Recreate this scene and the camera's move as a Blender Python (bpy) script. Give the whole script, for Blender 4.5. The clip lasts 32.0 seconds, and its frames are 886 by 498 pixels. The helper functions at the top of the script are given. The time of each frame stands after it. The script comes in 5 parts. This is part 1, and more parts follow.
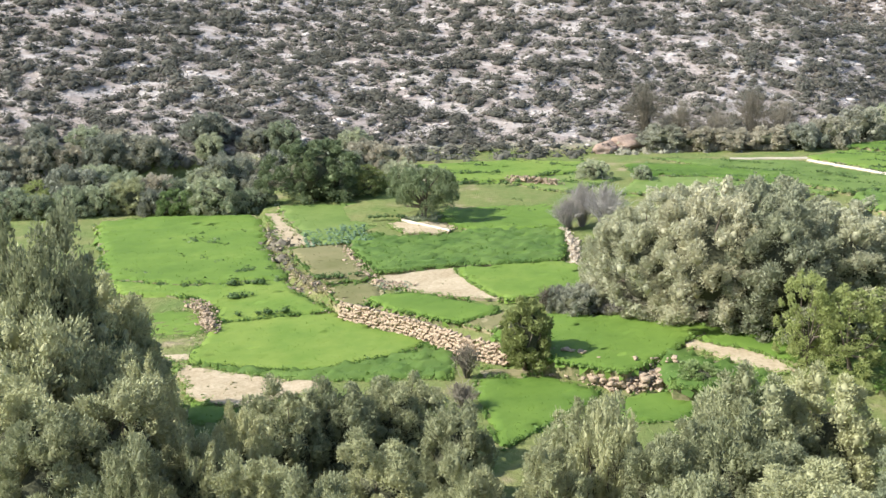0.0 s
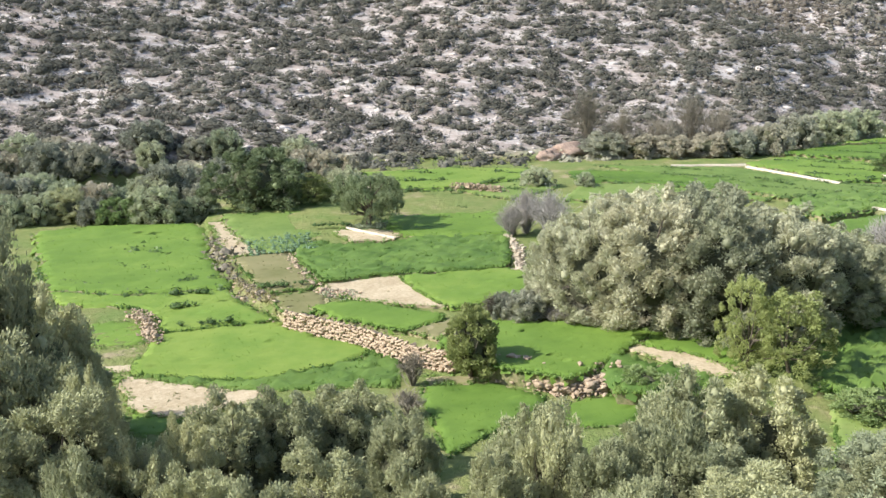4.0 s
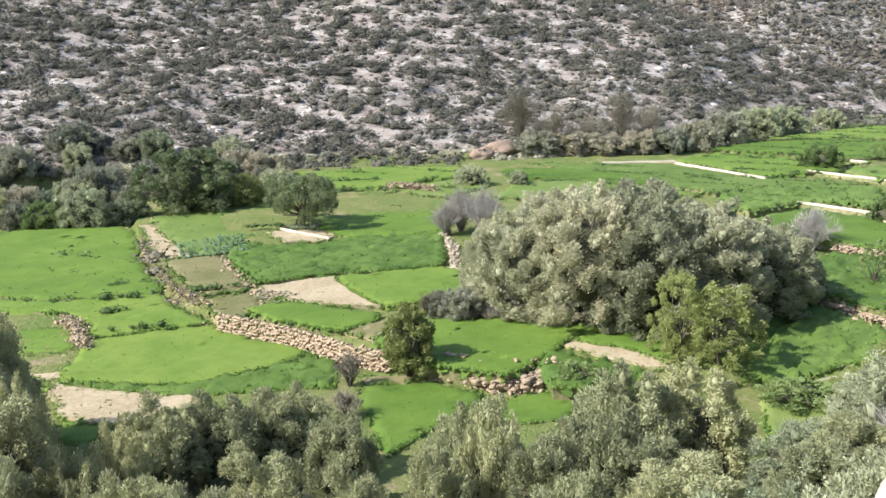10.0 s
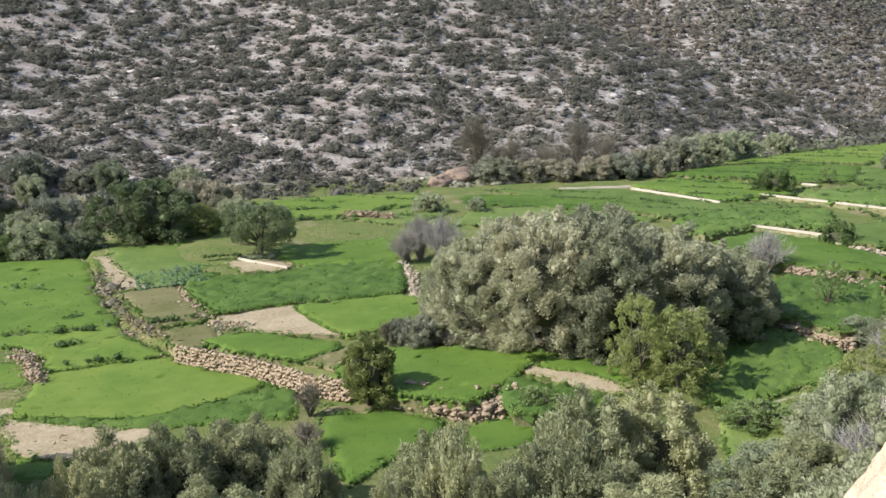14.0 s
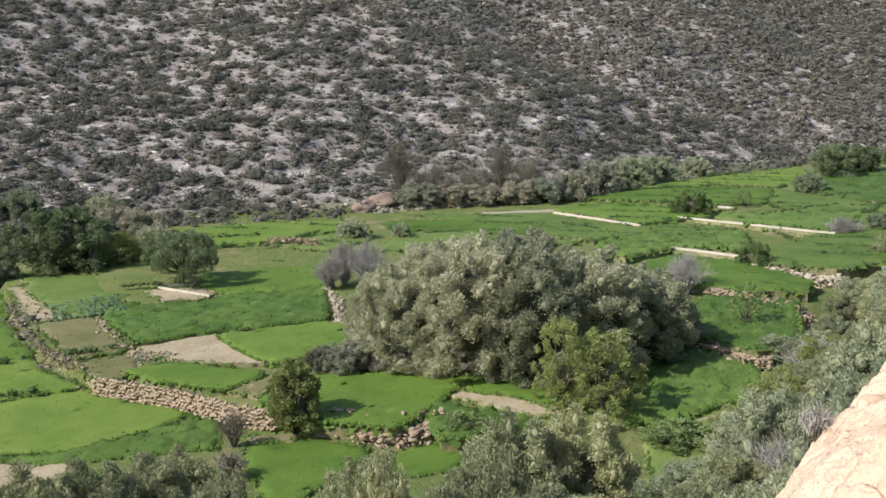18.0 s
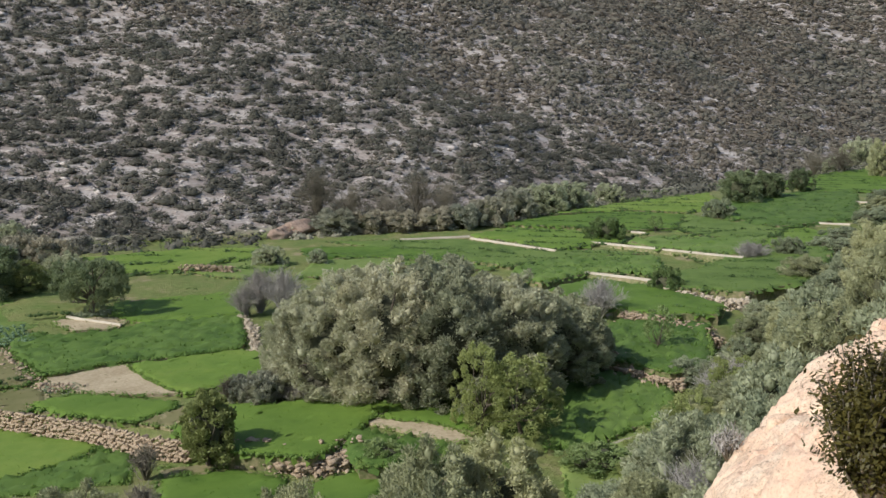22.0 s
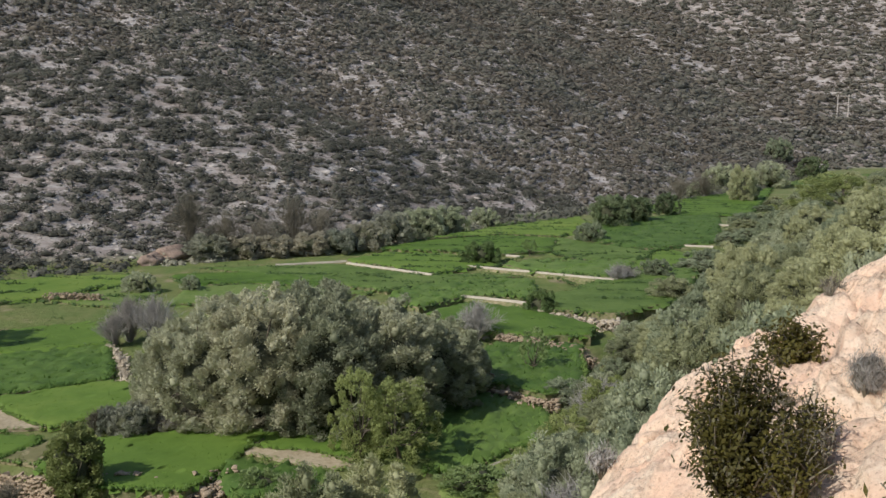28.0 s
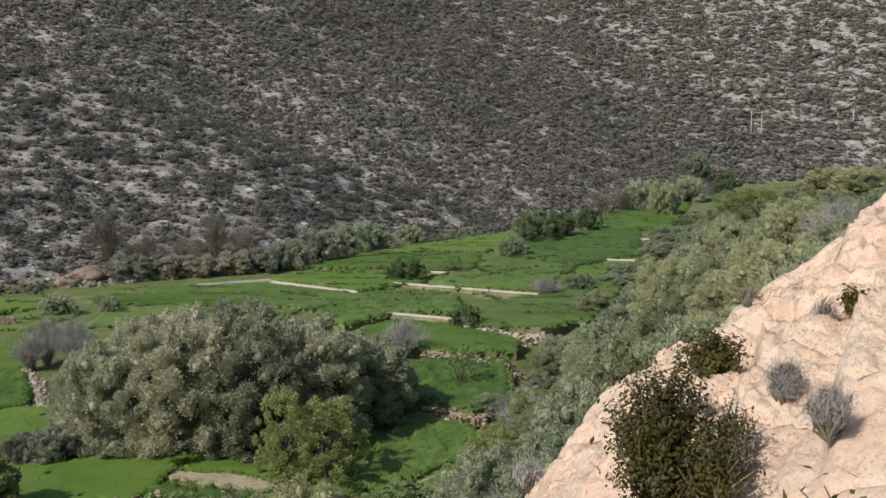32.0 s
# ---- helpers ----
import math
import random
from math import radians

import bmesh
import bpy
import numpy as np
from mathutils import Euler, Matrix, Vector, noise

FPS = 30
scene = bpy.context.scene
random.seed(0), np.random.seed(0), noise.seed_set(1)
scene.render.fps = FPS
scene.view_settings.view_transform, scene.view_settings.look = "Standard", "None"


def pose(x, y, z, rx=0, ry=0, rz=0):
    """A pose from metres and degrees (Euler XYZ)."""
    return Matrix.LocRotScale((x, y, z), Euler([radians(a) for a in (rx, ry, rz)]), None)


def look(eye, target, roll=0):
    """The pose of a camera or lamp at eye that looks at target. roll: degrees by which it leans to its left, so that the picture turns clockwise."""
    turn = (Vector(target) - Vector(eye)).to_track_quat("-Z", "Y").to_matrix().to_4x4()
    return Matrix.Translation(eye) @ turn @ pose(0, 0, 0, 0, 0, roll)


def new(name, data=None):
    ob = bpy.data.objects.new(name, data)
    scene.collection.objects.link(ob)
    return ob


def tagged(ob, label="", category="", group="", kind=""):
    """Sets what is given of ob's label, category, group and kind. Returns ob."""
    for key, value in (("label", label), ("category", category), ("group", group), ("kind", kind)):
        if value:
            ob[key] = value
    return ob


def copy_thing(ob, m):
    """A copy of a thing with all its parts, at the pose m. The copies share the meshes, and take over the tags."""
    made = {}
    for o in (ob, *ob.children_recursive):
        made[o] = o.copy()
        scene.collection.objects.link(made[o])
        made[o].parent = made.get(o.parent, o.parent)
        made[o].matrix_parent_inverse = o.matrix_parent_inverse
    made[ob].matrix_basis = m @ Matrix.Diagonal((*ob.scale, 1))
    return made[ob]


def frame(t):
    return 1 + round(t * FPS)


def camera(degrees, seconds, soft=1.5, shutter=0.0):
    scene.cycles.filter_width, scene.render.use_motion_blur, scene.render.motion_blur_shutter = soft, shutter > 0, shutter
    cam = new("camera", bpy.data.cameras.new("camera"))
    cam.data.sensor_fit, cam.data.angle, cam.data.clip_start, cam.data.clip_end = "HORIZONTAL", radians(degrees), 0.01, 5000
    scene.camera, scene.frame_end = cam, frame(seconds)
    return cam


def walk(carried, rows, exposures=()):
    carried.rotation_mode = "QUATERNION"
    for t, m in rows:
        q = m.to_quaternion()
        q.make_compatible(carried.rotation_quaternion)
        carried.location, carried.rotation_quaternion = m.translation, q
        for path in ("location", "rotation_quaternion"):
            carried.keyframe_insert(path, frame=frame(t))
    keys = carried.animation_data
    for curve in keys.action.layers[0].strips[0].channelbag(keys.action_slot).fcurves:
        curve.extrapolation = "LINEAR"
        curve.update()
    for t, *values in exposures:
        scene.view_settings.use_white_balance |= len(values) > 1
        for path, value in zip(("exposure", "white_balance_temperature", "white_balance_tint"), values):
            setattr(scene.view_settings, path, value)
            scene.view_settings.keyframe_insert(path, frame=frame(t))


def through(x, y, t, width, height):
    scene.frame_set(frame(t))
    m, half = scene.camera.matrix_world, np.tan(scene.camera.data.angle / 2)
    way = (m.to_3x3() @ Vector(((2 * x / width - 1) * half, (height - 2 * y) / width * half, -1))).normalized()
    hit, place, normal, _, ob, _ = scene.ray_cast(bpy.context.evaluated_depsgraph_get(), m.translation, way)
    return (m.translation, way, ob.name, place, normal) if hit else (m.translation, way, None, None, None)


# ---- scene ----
FOV = 46.88
cam = camera(FOV, 32.0, soft=1.5)
STAND = (0.914, 0.960, 16.963)
# seconds, yaw, pitch, roll: the camera turns where it stands
TURNS = [
    (0, -4.026, -13.446, -0.511), (0.5, -4.502, -13.389, -0.496), (1, -4.860, -13.361, -0.482), (1.5, -5.274, -13.320, -0.386), (2, -5.583, -13.273, -0.376), (2.5, -5.990, -13.236, -0.299),
    (3, -6.349, -13.161, -0.292), (3.5, -6.776, -13.101, -0.221), (5.5, -8.132, -12.906, -0.189), (6, -8.420, -12.877, -0.149), (6.5, -8.843, -12.865, -0.132), (7, -9.164, -12.892, -0.124),
    (7.5, -9.539, -12.934, -0.148), (8, -9.811, -12.975, -0.129), (8.5, -10.128, -13.046, -0.176), (9, -10.382, -13.072, -0.233), (9.5, -10.703, -13.102, -0.250), (10, -10.928, -13.109, -0.221),
    (10.5, -11.169, -13.093, -0.169), (11, -11.320, -13.024, -0.133), (11.5, -11.494, -12.872, -0.159), (12, -11.648, -12.723, -0.209), (12.5, -11.984, -12.436, -0.292), (13, -12.301, -12.170, -0.366),
    (13.5, -12.780, -11.854, -0.438), (15.5, -14.672, -11.077, -0.659), (16, -15.189, -10.926, -0.644), (16.5, -15.865, -10.750, -0.526), (17, -16.380, -10.580, -0.506), (17.5, -17.067, -10.381, -0.450),
    (18, -17.597, -10.198, -0.391), (18.5, -18.275, -9.960, -0.314), (19, -18.786, -9.795, -0.258), (19.5, -19.432, -9.574, -0.205), (20, -19.931, -9.416, -0.190), (20.5, -20.544, -9.214, -0.188),
    (21, -21.059, -9.085, -0.178), (21.5, -21.732, -8.912, -0.088), (22, -22.295, -8.748, 0.037), (22.5, -22.973, -8.582, 0.178), (23, -23.463, -8.490, 0.275), (23.5, -24.120, -8.388, 0.397),
    (24, -24.616, -8.336, 0.486), (24.5, -25.227, -8.232, 0.560), (25, -25.723, -8.131, 0.581), (25.5, -26.381, -8.027, 0.647), (27.5, -28.701, -7.514, 0.567), (28, -29.253, -7.341, 0.529),
    (28.5, -29.977, -7.127, 0.566), (29, -30.512, -6.963, 0.507), (29.5, -31.176, -6.809, 0.455), (30, -31.670, -6.724, 0.405), (30.5, -32.233, -6.626, 0.365), (31, -32.659, -6.542, 0.329),
    (31.5, -33.135, -6.447, 0.362), (32, -33.470, -6.377, 0.303),
]

EXPOSURES = [(0.0, 0.83), (6.0, 0.79), (9.0, 0.75), (12.0, 0.68), (13.0, 0.46), (16.0, 0.18), (21.0, -0.14), (25.0, -0.34), (28.0, -0.43), (32.0, -0.45)]
walk(cam, [(t, pose(*STAND, 90 + p, 0, w) @ pose(0, 0, 0, 0, 0, r)) for t, w, p, r in TURNS], EXPOSURES)

# ---- light ----
SUN_FROM = Vector((-0.74, -0.16, 0.64)).normalized()
sun = new("sun", bpy.data.lights.new("sun", "SUN"))
sun.data.energy, sun.data.angle, sun.data.color = 4.7, radians(0.5), (1.0, 0.965, 0.90)
sun.matrix_world = look(SUN_FROM * 200, (0, 0, 0))
world = bpy.data.worlds.new("sky")
scene.world = world
world.use_nodes = True
wn = world.node_tree
sky = wn.nodes.new("ShaderNodeTexSky")
sky.sky_type, sky.sun_disc = "NISHITA", False
sky.sun_elevation = math.asin(SUN_FROM.z)
sky.sun_rotation = math.atan2(SUN_FROM.x, SUN_FROM.y)
wn.links.new(sky.outputs[0], wn.nodes["Background"].inputs[0])
wn.nodes["Background"].inputs[1].default_value = 0.15

# ---- materials ----
def nodes_of(name):
    m = bpy.data.materials.new(name)
    m.use_nodes = True
    return m, m.node_tree, m.node_tree.nodes["Principled BSDF"]


def ramp_of(nt, fac, stops):
    r = nt.nodes.new("ShaderNodeValToRGB")
    e = r.color_ramp.elements
    while len(e) < len(stops):
        e.new(0.5)
    for el, (pos, col) in zip(e, stops):
        el.position, el.color = pos, (*col, 1)
    nt.links.new(fac, r.inputs[0])
    return r.outputs[0]


def noise_of(nt, scale, detail=4.0, rough=0.6, coord="Object", stretch=(1, 1, 1)):
    tc, mp, n = nt.nodes.new("ShaderNodeTexCoord"), nt.nodes.new("ShaderNodeMapping"), nt.nodes.new("ShaderNodeTexNoise")
    mp.inputs["Scale"].default_value = stretch
    n.inputs["Scale"].default_value, n.inputs["Detail"].default_value, n.inputs["Roughness"].default_value = scale, detail, rough
    nt.links.new(tc.outputs[coord], mp.inputs[0])
    nt.links.new(mp.outputs[0], n.inputs["Vector"])
    return n.outputs["Fac"]


def mixed(nt, fac, a, b, mode="MIX"):
    x = nt.nodes.new("ShaderNodeMix")
    x.data_type, x.blend_type = "RGBA", mode
    for sock, v in ((x.inputs["Factor"], fac), (x.inputs[6], a), (x.inputs[7], b)):
        if isinstance(v, (int, float)):
            sock.default_value = v
        elif isinstance(v, tuple):
            sock.default_value = (*v, 1)
        else:
            nt.links.new(v, sock)
    return x.outputs[2]


def bumped(nt, bsdf, height, strength, distance):
    b = nt.nodes.new("ShaderNodeBump")
    b.inputs["Strength"].default_value, b.inputs["Distance"].default_value = strength, distance
    nt.links.new(height, b.inputs["Height"])
    nt.links.new(b.outputs[0], bsdf.inputs["Normal"])


def earth(name, big, small, s_big, s_small, bump=0.6, dist=0.1, rough=0.95):
    """Two scales of noise: broad patches by one ramp, grain by another."""
    m, nt, b = nodes_of(name)
    broad, fine = noise_of(nt, s_big), noise_of(nt, s_small, 6, 0.7)
    nt.links.new(mixed(nt, 0.55, ramp_of(nt, broad, big), ramp_of(nt, fine, small)), b.inputs["Base Color"])
    b.inputs["Roughness"].default_value = rough
    b.inputs["Specular IOR Level"].default_value = 0.2
    bumped(nt, b, fine, bump, dist)
    return m


def foliage(name, stops, through=0.42, rough=0.55, scale=0.5, warm=None):
    """Leaves: each leaf has its own tint, with a drift through the crown, and lets some light through."""
    m, nt, b = nodes_of(name)
    g, info = nt.nodes.new("ShaderNodeNewGeometry"), nt.nodes.new("ShaderNodeObjectInfo")
    drift = noise_of(nt, scale, 6, 0.7)
    add = nt.nodes.new("ShaderNodeMath")
    add.operation = "MULTIPLY_ADD"
    nt.links.new(g.outputs["Random Per Island"], add.inputs[0])
    add.inputs[1].default_value = 0.16
    half = nt.nodes.new("ShaderNodeMath")
    half.operation = "MULTIPLY_ADD"
    nt.links.new(drift, half.inputs[0])
    half.inputs[1].default_value = 1.0
    tint = nt.nodes.new("ShaderNodeMath")
    tint.operation = "MULTIPLY_ADD"
    nt.links.new(info.outputs["Random"], tint.inputs[0])
    tint.inputs[1].default_value, tint.inputs[2].default_value = 0.42, -0.36
    nt.links.new(tint.outputs[0], half.inputs[2])
    nt.links.new(half.outputs[0], add.inputs[2])
    col = ramp_of(nt, add.outputs[0], stops)
    if warm:
        turn = nt.nodes.new("ShaderNodeMapRange")
        turn.inputs["From Min"].default_value, turn.inputs["From Max"].default_value, turn.inputs["To Max"].default_value = 0.35, 1.0, 0.5
        nt.links.new(info.outputs["Random"], turn.inputs[0])
        col = mixed(nt, turn.outputs[0], col, warm)
    nt.links.new(col, b.inputs["Base Color"])
    b.inputs["Roughness"].default_value = rough
    b.inputs["Specular IOR Level"].default_value = 0.25
    if through:
        tr, mx = nt.nodes.new("ShaderNodeBsdfTranslucent"), nt.nodes.new("ShaderNodeMixShader")
        nt.links.new(col, tr.inputs[0])
        mx.inputs[0].default_value = through
        nt.links.new(b.outputs[0], mx.inputs[1])
        nt.links.new(tr.outputs[0], mx.inputs[2])
        nt.links.new(mx.outputs[0], nt.nodes["Material Output"].inputs[0])
    return m


def valley_ground():
    """Dry pinkish soil with pale stones on the slopes, weeds on the valley floor."""
    m, nt, b = nodes_of("dry_ground")
    broad, mid, fine = noise_of(nt, 0.03, 5), noise_of(nt, 0.28, 6, 0.65), noise_of(nt, 2.2, 6, 0.7)
    streak = noise_of(nt, 0.45, 6, 0.68, stretch=(0.4, 0.9, 1.4))
    soil = ramp_of(nt, streak, [(0.34, (0.24, 0.185, 0.16)), (0.49, (0.42, 0.365, 0.335)), (0.58, (0.78, 0.735, 0.695))])
    tone = ramp_of(nt, broad, [(0.35, (0.27, 0.21, 0.185)), (0.62, (0.37, 0.345, 0.325))])
    grain = ramp_of(nt, fine, [(0.35, (0.16, 0.13, 0.10)), (0.58, (0.36, 0.31, 0.27)), (0.72, (0.60, 0.56, 0.51))])
    hill = mixed(nt, 0.4, mixed(nt, 0.45, soil, tone), grain)
    weeds = ramp_of(nt, mid, [(0.32, (0.36, 0.29, 0.19)), (0.43, (0.20, 0.22, 0.075)), (0.62, (0.12, 0.19, 0.045))])
    weeds = mixed(nt, 0.3, weeds, ramp_of(nt, fine, [(0.35, (0.06, 0.08, 0.02)), (0.65, (0.25, 0.24, 0.12))]))
    sep, tc = nt.nodes.new("ShaderNodeSeparateXYZ"), nt.nodes.new("ShaderNodeTexCoord")
    nt.links.new(tc.outputs["Object"], sep.inputs[0])
    up = nt.nodes.new("ShaderNodeMapRange")
    up.inputs["From Min"].default_value, up.inputs["From Max"].default_value = 1.7, 2.6
    nt.links.new(sep.outputs[2], up.inputs[0])
    nt.links.new(mixed(nt, up.outputs[0], weeds, hill), b.inputs["Base Color"])
    b.inputs["Roughness"].default_value, b.inputs["Specular IOR Level"].default_value = 0.95, 0.15
    bumped(nt, b, fine, 0.8, 0.25)
    return m


def outcrop():
    """Weathered pinkish limestone: cream faces, rusty seams, dark pits and grey lichen."""
    m, nt, b = nodes_of("weathered_limestone")
    broad, mid, fine = noise_of(nt, 0.5, 5), noise_of(nt, 3.2, 9, 0.72), noise_of(nt, 24, 7, 0.78)
    seam = noise_of(nt, 1.3, 9, 0.75, stretch=(0.6, 0.8, 3.6))
    face = ramp_of(nt, broad, [(0.36, (0.86, 0.61, 0.46)), (0.5, (0.91, 0.71, 0.55)), (0.62, (0.93, 0.82, 0.67))])
    rust = ramp_of(nt, seam, [(0.36, (0.46, 0.26, 0.17)), (0.45, (0.87, 0.64, 0.49)), (0.6, (0.93, 0.85, 0.72))])
    spots = ramp_of(nt, mid, [(0.33, (0.24, 0.15, 0.10)), (0.39, (0.88, 0.64, 0.47)), (0.66, (0.93, 0.90, 0.80))])
    pits = ramp_of(nt, fine, [(0.35, (0.30, 0.18, 0.12)), (0.43, (0.90, 0.70, 0.54)), (0.7, (0.95, 0.88, 0.74))])
    tone = mixed(nt, 0.5, mixed(nt, 0.45, face, rust), spots)
    tone = mixed(nt, 0.3, tone, pits)
    vein = noise_of(nt, 2.1, 8, 0.68, stretch=(0.7, 1.0, 1.6))
    tone = mixed(nt, 0.5, tone, ramp_of(nt, vein, [(0.489, (1, 1, 1)), (0.498, (0.22, 0.13, 0.09)), (0.506, (1, 1, 1))]), "MULTIPLY")
    holes = ramp_of(nt, noise_of(nt, 13.0, 8, 0.74, stretch=(1, 1, 1.5)), [(0.345, (0.08, 0.05, 0.035)), (0.375, (1, 1, 1))])
    tone = mixed(nt, 0.7, tone, holes, "MULTIPLY")
    specks = ramp_of(nt, noise_of(nt, 42.0, 5, 0.7), [(0.36, (0.30, 0.19, 0.13)), (0.44, (0.92, 0.84, 0.78)), (0.6, (1, 1, 1))])
    tone = mixed(nt, 0.65, tone, specks, "MULTIPLY")
    flush = ramp_of(nt, noise_of(nt, 0.9, 6, 0.65), [(0.46, (0, 0, 0)), (0.62, (0.55, 0.55, 0.55))])
    tone = mixed(nt, flush, tone, (0.93, 0.63, 0.48))
    lichen = ramp_of(nt, noise_of(nt, 1.7, 8, 0.7), [(0.60, (0, 0, 0)), (0.74, (0.12, 0.12, 0.12))])
    nt.links.new(mixed(nt, 1.0, mixed(nt, lichen, tone, (0.42, 0.36, 0.30)), (0.94, 0.905, 0.86), "MULTIPLY"), b.inputs["Base Color"])
    b.inputs["Roughness"].default_value, b.inputs["Specular IOR Level"].default_value = 0.9, 0.2
    add = nt.nodes.new("ShaderNodeMath")
    nt.links.new(mid, add.inputs[0])
    nt.links.new(fine, add.inputs[1])
    bumped(nt, b, add.outputs[0], 0.7, 0.03)
    return m


M_ground = valley_ground()
M_outcrop = outcrop()
M_bank = earth("earth_bank", [(0.38, (0.08, 0.12, 0.035)), (0.66, (0.36, 0.28, 0.18))], [(0.38, (0.09, 0.14, 0.035)), (0.7, (0.40, 0.32, 0.20))], 0.5, 4.0)
M_dry = earth("dry_tilled_soil", [(0.35, (0.32, 0.245, 0.15)), (0.65, (0.50, 0.41, 0.285))], [(0.35, (0.26, 0.215, 0.12)), (0.65, (0.54, 0.45, 0.32))], 0.45, 5.0)
M_fallow = earth("stubble_soil", [(0.35, (0.27, 0.22, 0.12)), (0.65, (0.40, 0.33, 0.21))], [(0.35, (0.14, 0.17, 0.05)), (0.65, (0.42, 0.35, 0.22))], 0.5, 4.0)
M_stone = earth("field_stone", [(0.35, (0.28, 0.195, 0.125)), (0.65, (0.48, 0.37, 0.255))], [(0.35, (0.19, 0.14, 0.095)), (0.65, (0.56, 0.46, 0.345))], 1.2, 9.0, 0.5, 0.03)
M_pale = earth("pale_field_stone", [(0.35, (0.36, 0.29, 0.20)), (0.65, (0.55, 0.47, 0.36))], [(0.35, (0.30, 0.24, 0.17)), (0.65, (0.58, 0.51, 0.41))], 1.2, 9.0, 0.5, 0.03)
M_limestone = earth("pale_limestone", [(0.35, (0.46, 0.40, 0.36)), (0.65, (0.66, 0.60, 0.55))], [(0.35, (0.40, 0.34, 0.30)), (0.65, (0.70, 0.65, 0.60))], 0.3, 6.0, 0.5, 0.05)
M_mortar = earth("channel_concrete", [(0.35, (0.40, 0.35, 0.27)), (0.65, (0.56, 0.50, 0.40))], [(0.35, (0.34, 0.29, 0.22)), (0.65, (0.58, 0.53, 0.44))], 0.7, 7.0, 0.3, 0.02)
M_bark = earth("grey_bark", [(0.35, (0.10, 0.08, 0.06)), (0.65, (0.20, 0.17, 0.13))], [(0.35, (0.07, 0.055, 0.04)), (0.65, (0.24, 0.20, 0.16))], 2.0, 14.0, 0.8, 0.03)
# near-black green-brown: the shade inside crowns is put into this colour
M_crown_shade = earth("crown_shade_tone", [(0.35, (0.05, 0.055, 0.03)), (0.65, (0.10, 0.105, 0.06))], [(0.35, (0.04, 0.042, 0.022)), (0.65, (0.12, 0.12, 0.075))], 1.5, 12.0, 0.9, 0.06)
M_olive = foliage("olive_leaves", [(0.1, (0.195, 0.218, 0.125)), (0.4, (0.343, 0.361, 0.207)), (0.65, (0.492, 0.504, 0.299)), (0.95, (0.640, 0.640, 0.446))], 0.34, scale=0.8, warm=(0.504, 0.492, 0.255))
M_grove = foliage("grove_leaves", [(0.1, (0.227, 0.243, 0.157)), (0.4, (0.410, 0.423, 0.275)), (0.65, (0.605, 0.610, 0.432)), (0.95, (0.778, 0.783, 0.637))], 0.34, scale=0.55, warm=(0.432, 0.383, 0.238))
M_fig = foliage("dark_green_leaves", [(0.1, (0.130, 0.189, 0.072)), (0.5, (0.234, 0.312, 0.117)), (0.95, (0.390, 0.468, 0.208))], 0.4)
M_greygreen = foliage("grey_green_broad_leaves", [(0.1, (0.105, 0.140, 0.070)), (0.5, (0.200, 0.245, 0.125)), (0.95, (0.350, 0.400, 0.230))], 0.38)
M_cabbage = foliage("blue_green_vegetable_leaves", [(0.1, (0.13, 0.21, 0.12)), (0.5, (0.21, 0.31, 0.19)), (0.95, (0.32, 0.42, 0.29))], 0.25)
M_bund = foliage("bund_weeds", [(0.1, (0.055, 0.099, 0.033)), (0.5, (0.105, 0.171, 0.055)), (0.95, (0.187, 0.253, 0.099))], 0.3)
M_almond = foliage("yellow_green_leaves", [(0.1, (0.234, 0.266, 0.099)), (0.5, (0.378, 0.423, 0.162)), (0.95, (0.522, 0.549, 0.252))], 0.42)
M_scrub = foliage("grey_green_scrub", [(0.1, (0.208, 0.241, 0.150)), (0.45, (0.365, 0.405, 0.257)), (0.7, (0.522, 0.547, 0.376)), (0.95, (0.703, 0.730, 0.551))], 0.34, scale=0.9, warm=(0.394, 0.399, 0.241))
M_footscrub = foliage("dark_foot_scrub", [(0.1, (0.195, 0.206, 0.157)), (0.45, (0.342, 0.353, 0.264)), (0.7, (0.470, 0.459, 0.353)), (0.95, (0.626, 0.606, 0.470))], 0.3, scale=0.7, warm=(0.410, 0.333, 0.235))
M_hillscrub = foliage("hill_scrub", [(0.1, (0.097, 0.093, 0.074)), (0.35, (0.149, 0.147, 0.116)), (0.52, (0.189, 0.181, 0.145)), (0.68, (0.185, 0.155, 0.122)), (0.82, (0.201, 0.193, 0.153)), (0.97, (0.274, 0.266, 0.214))], 0.25, 0.8, 0.03)
M_twig = foliage("bare_grey_twigs", [(0.1, (0.25, 0.225, 0.195)), (0.5, (0.39, 0.365, 0.335)), (0.95, (0.53, 0.505, 0.475))], 0.0, 0.8)
M_thorn = foliage("bare_brown_twigs", [(0.1, (0.13, 0.115, 0.085)), (0.5, (0.23, 0.205, 0.155)), (0.95, (0.37, 0.335, 0.27))], 0.0, 0.8)
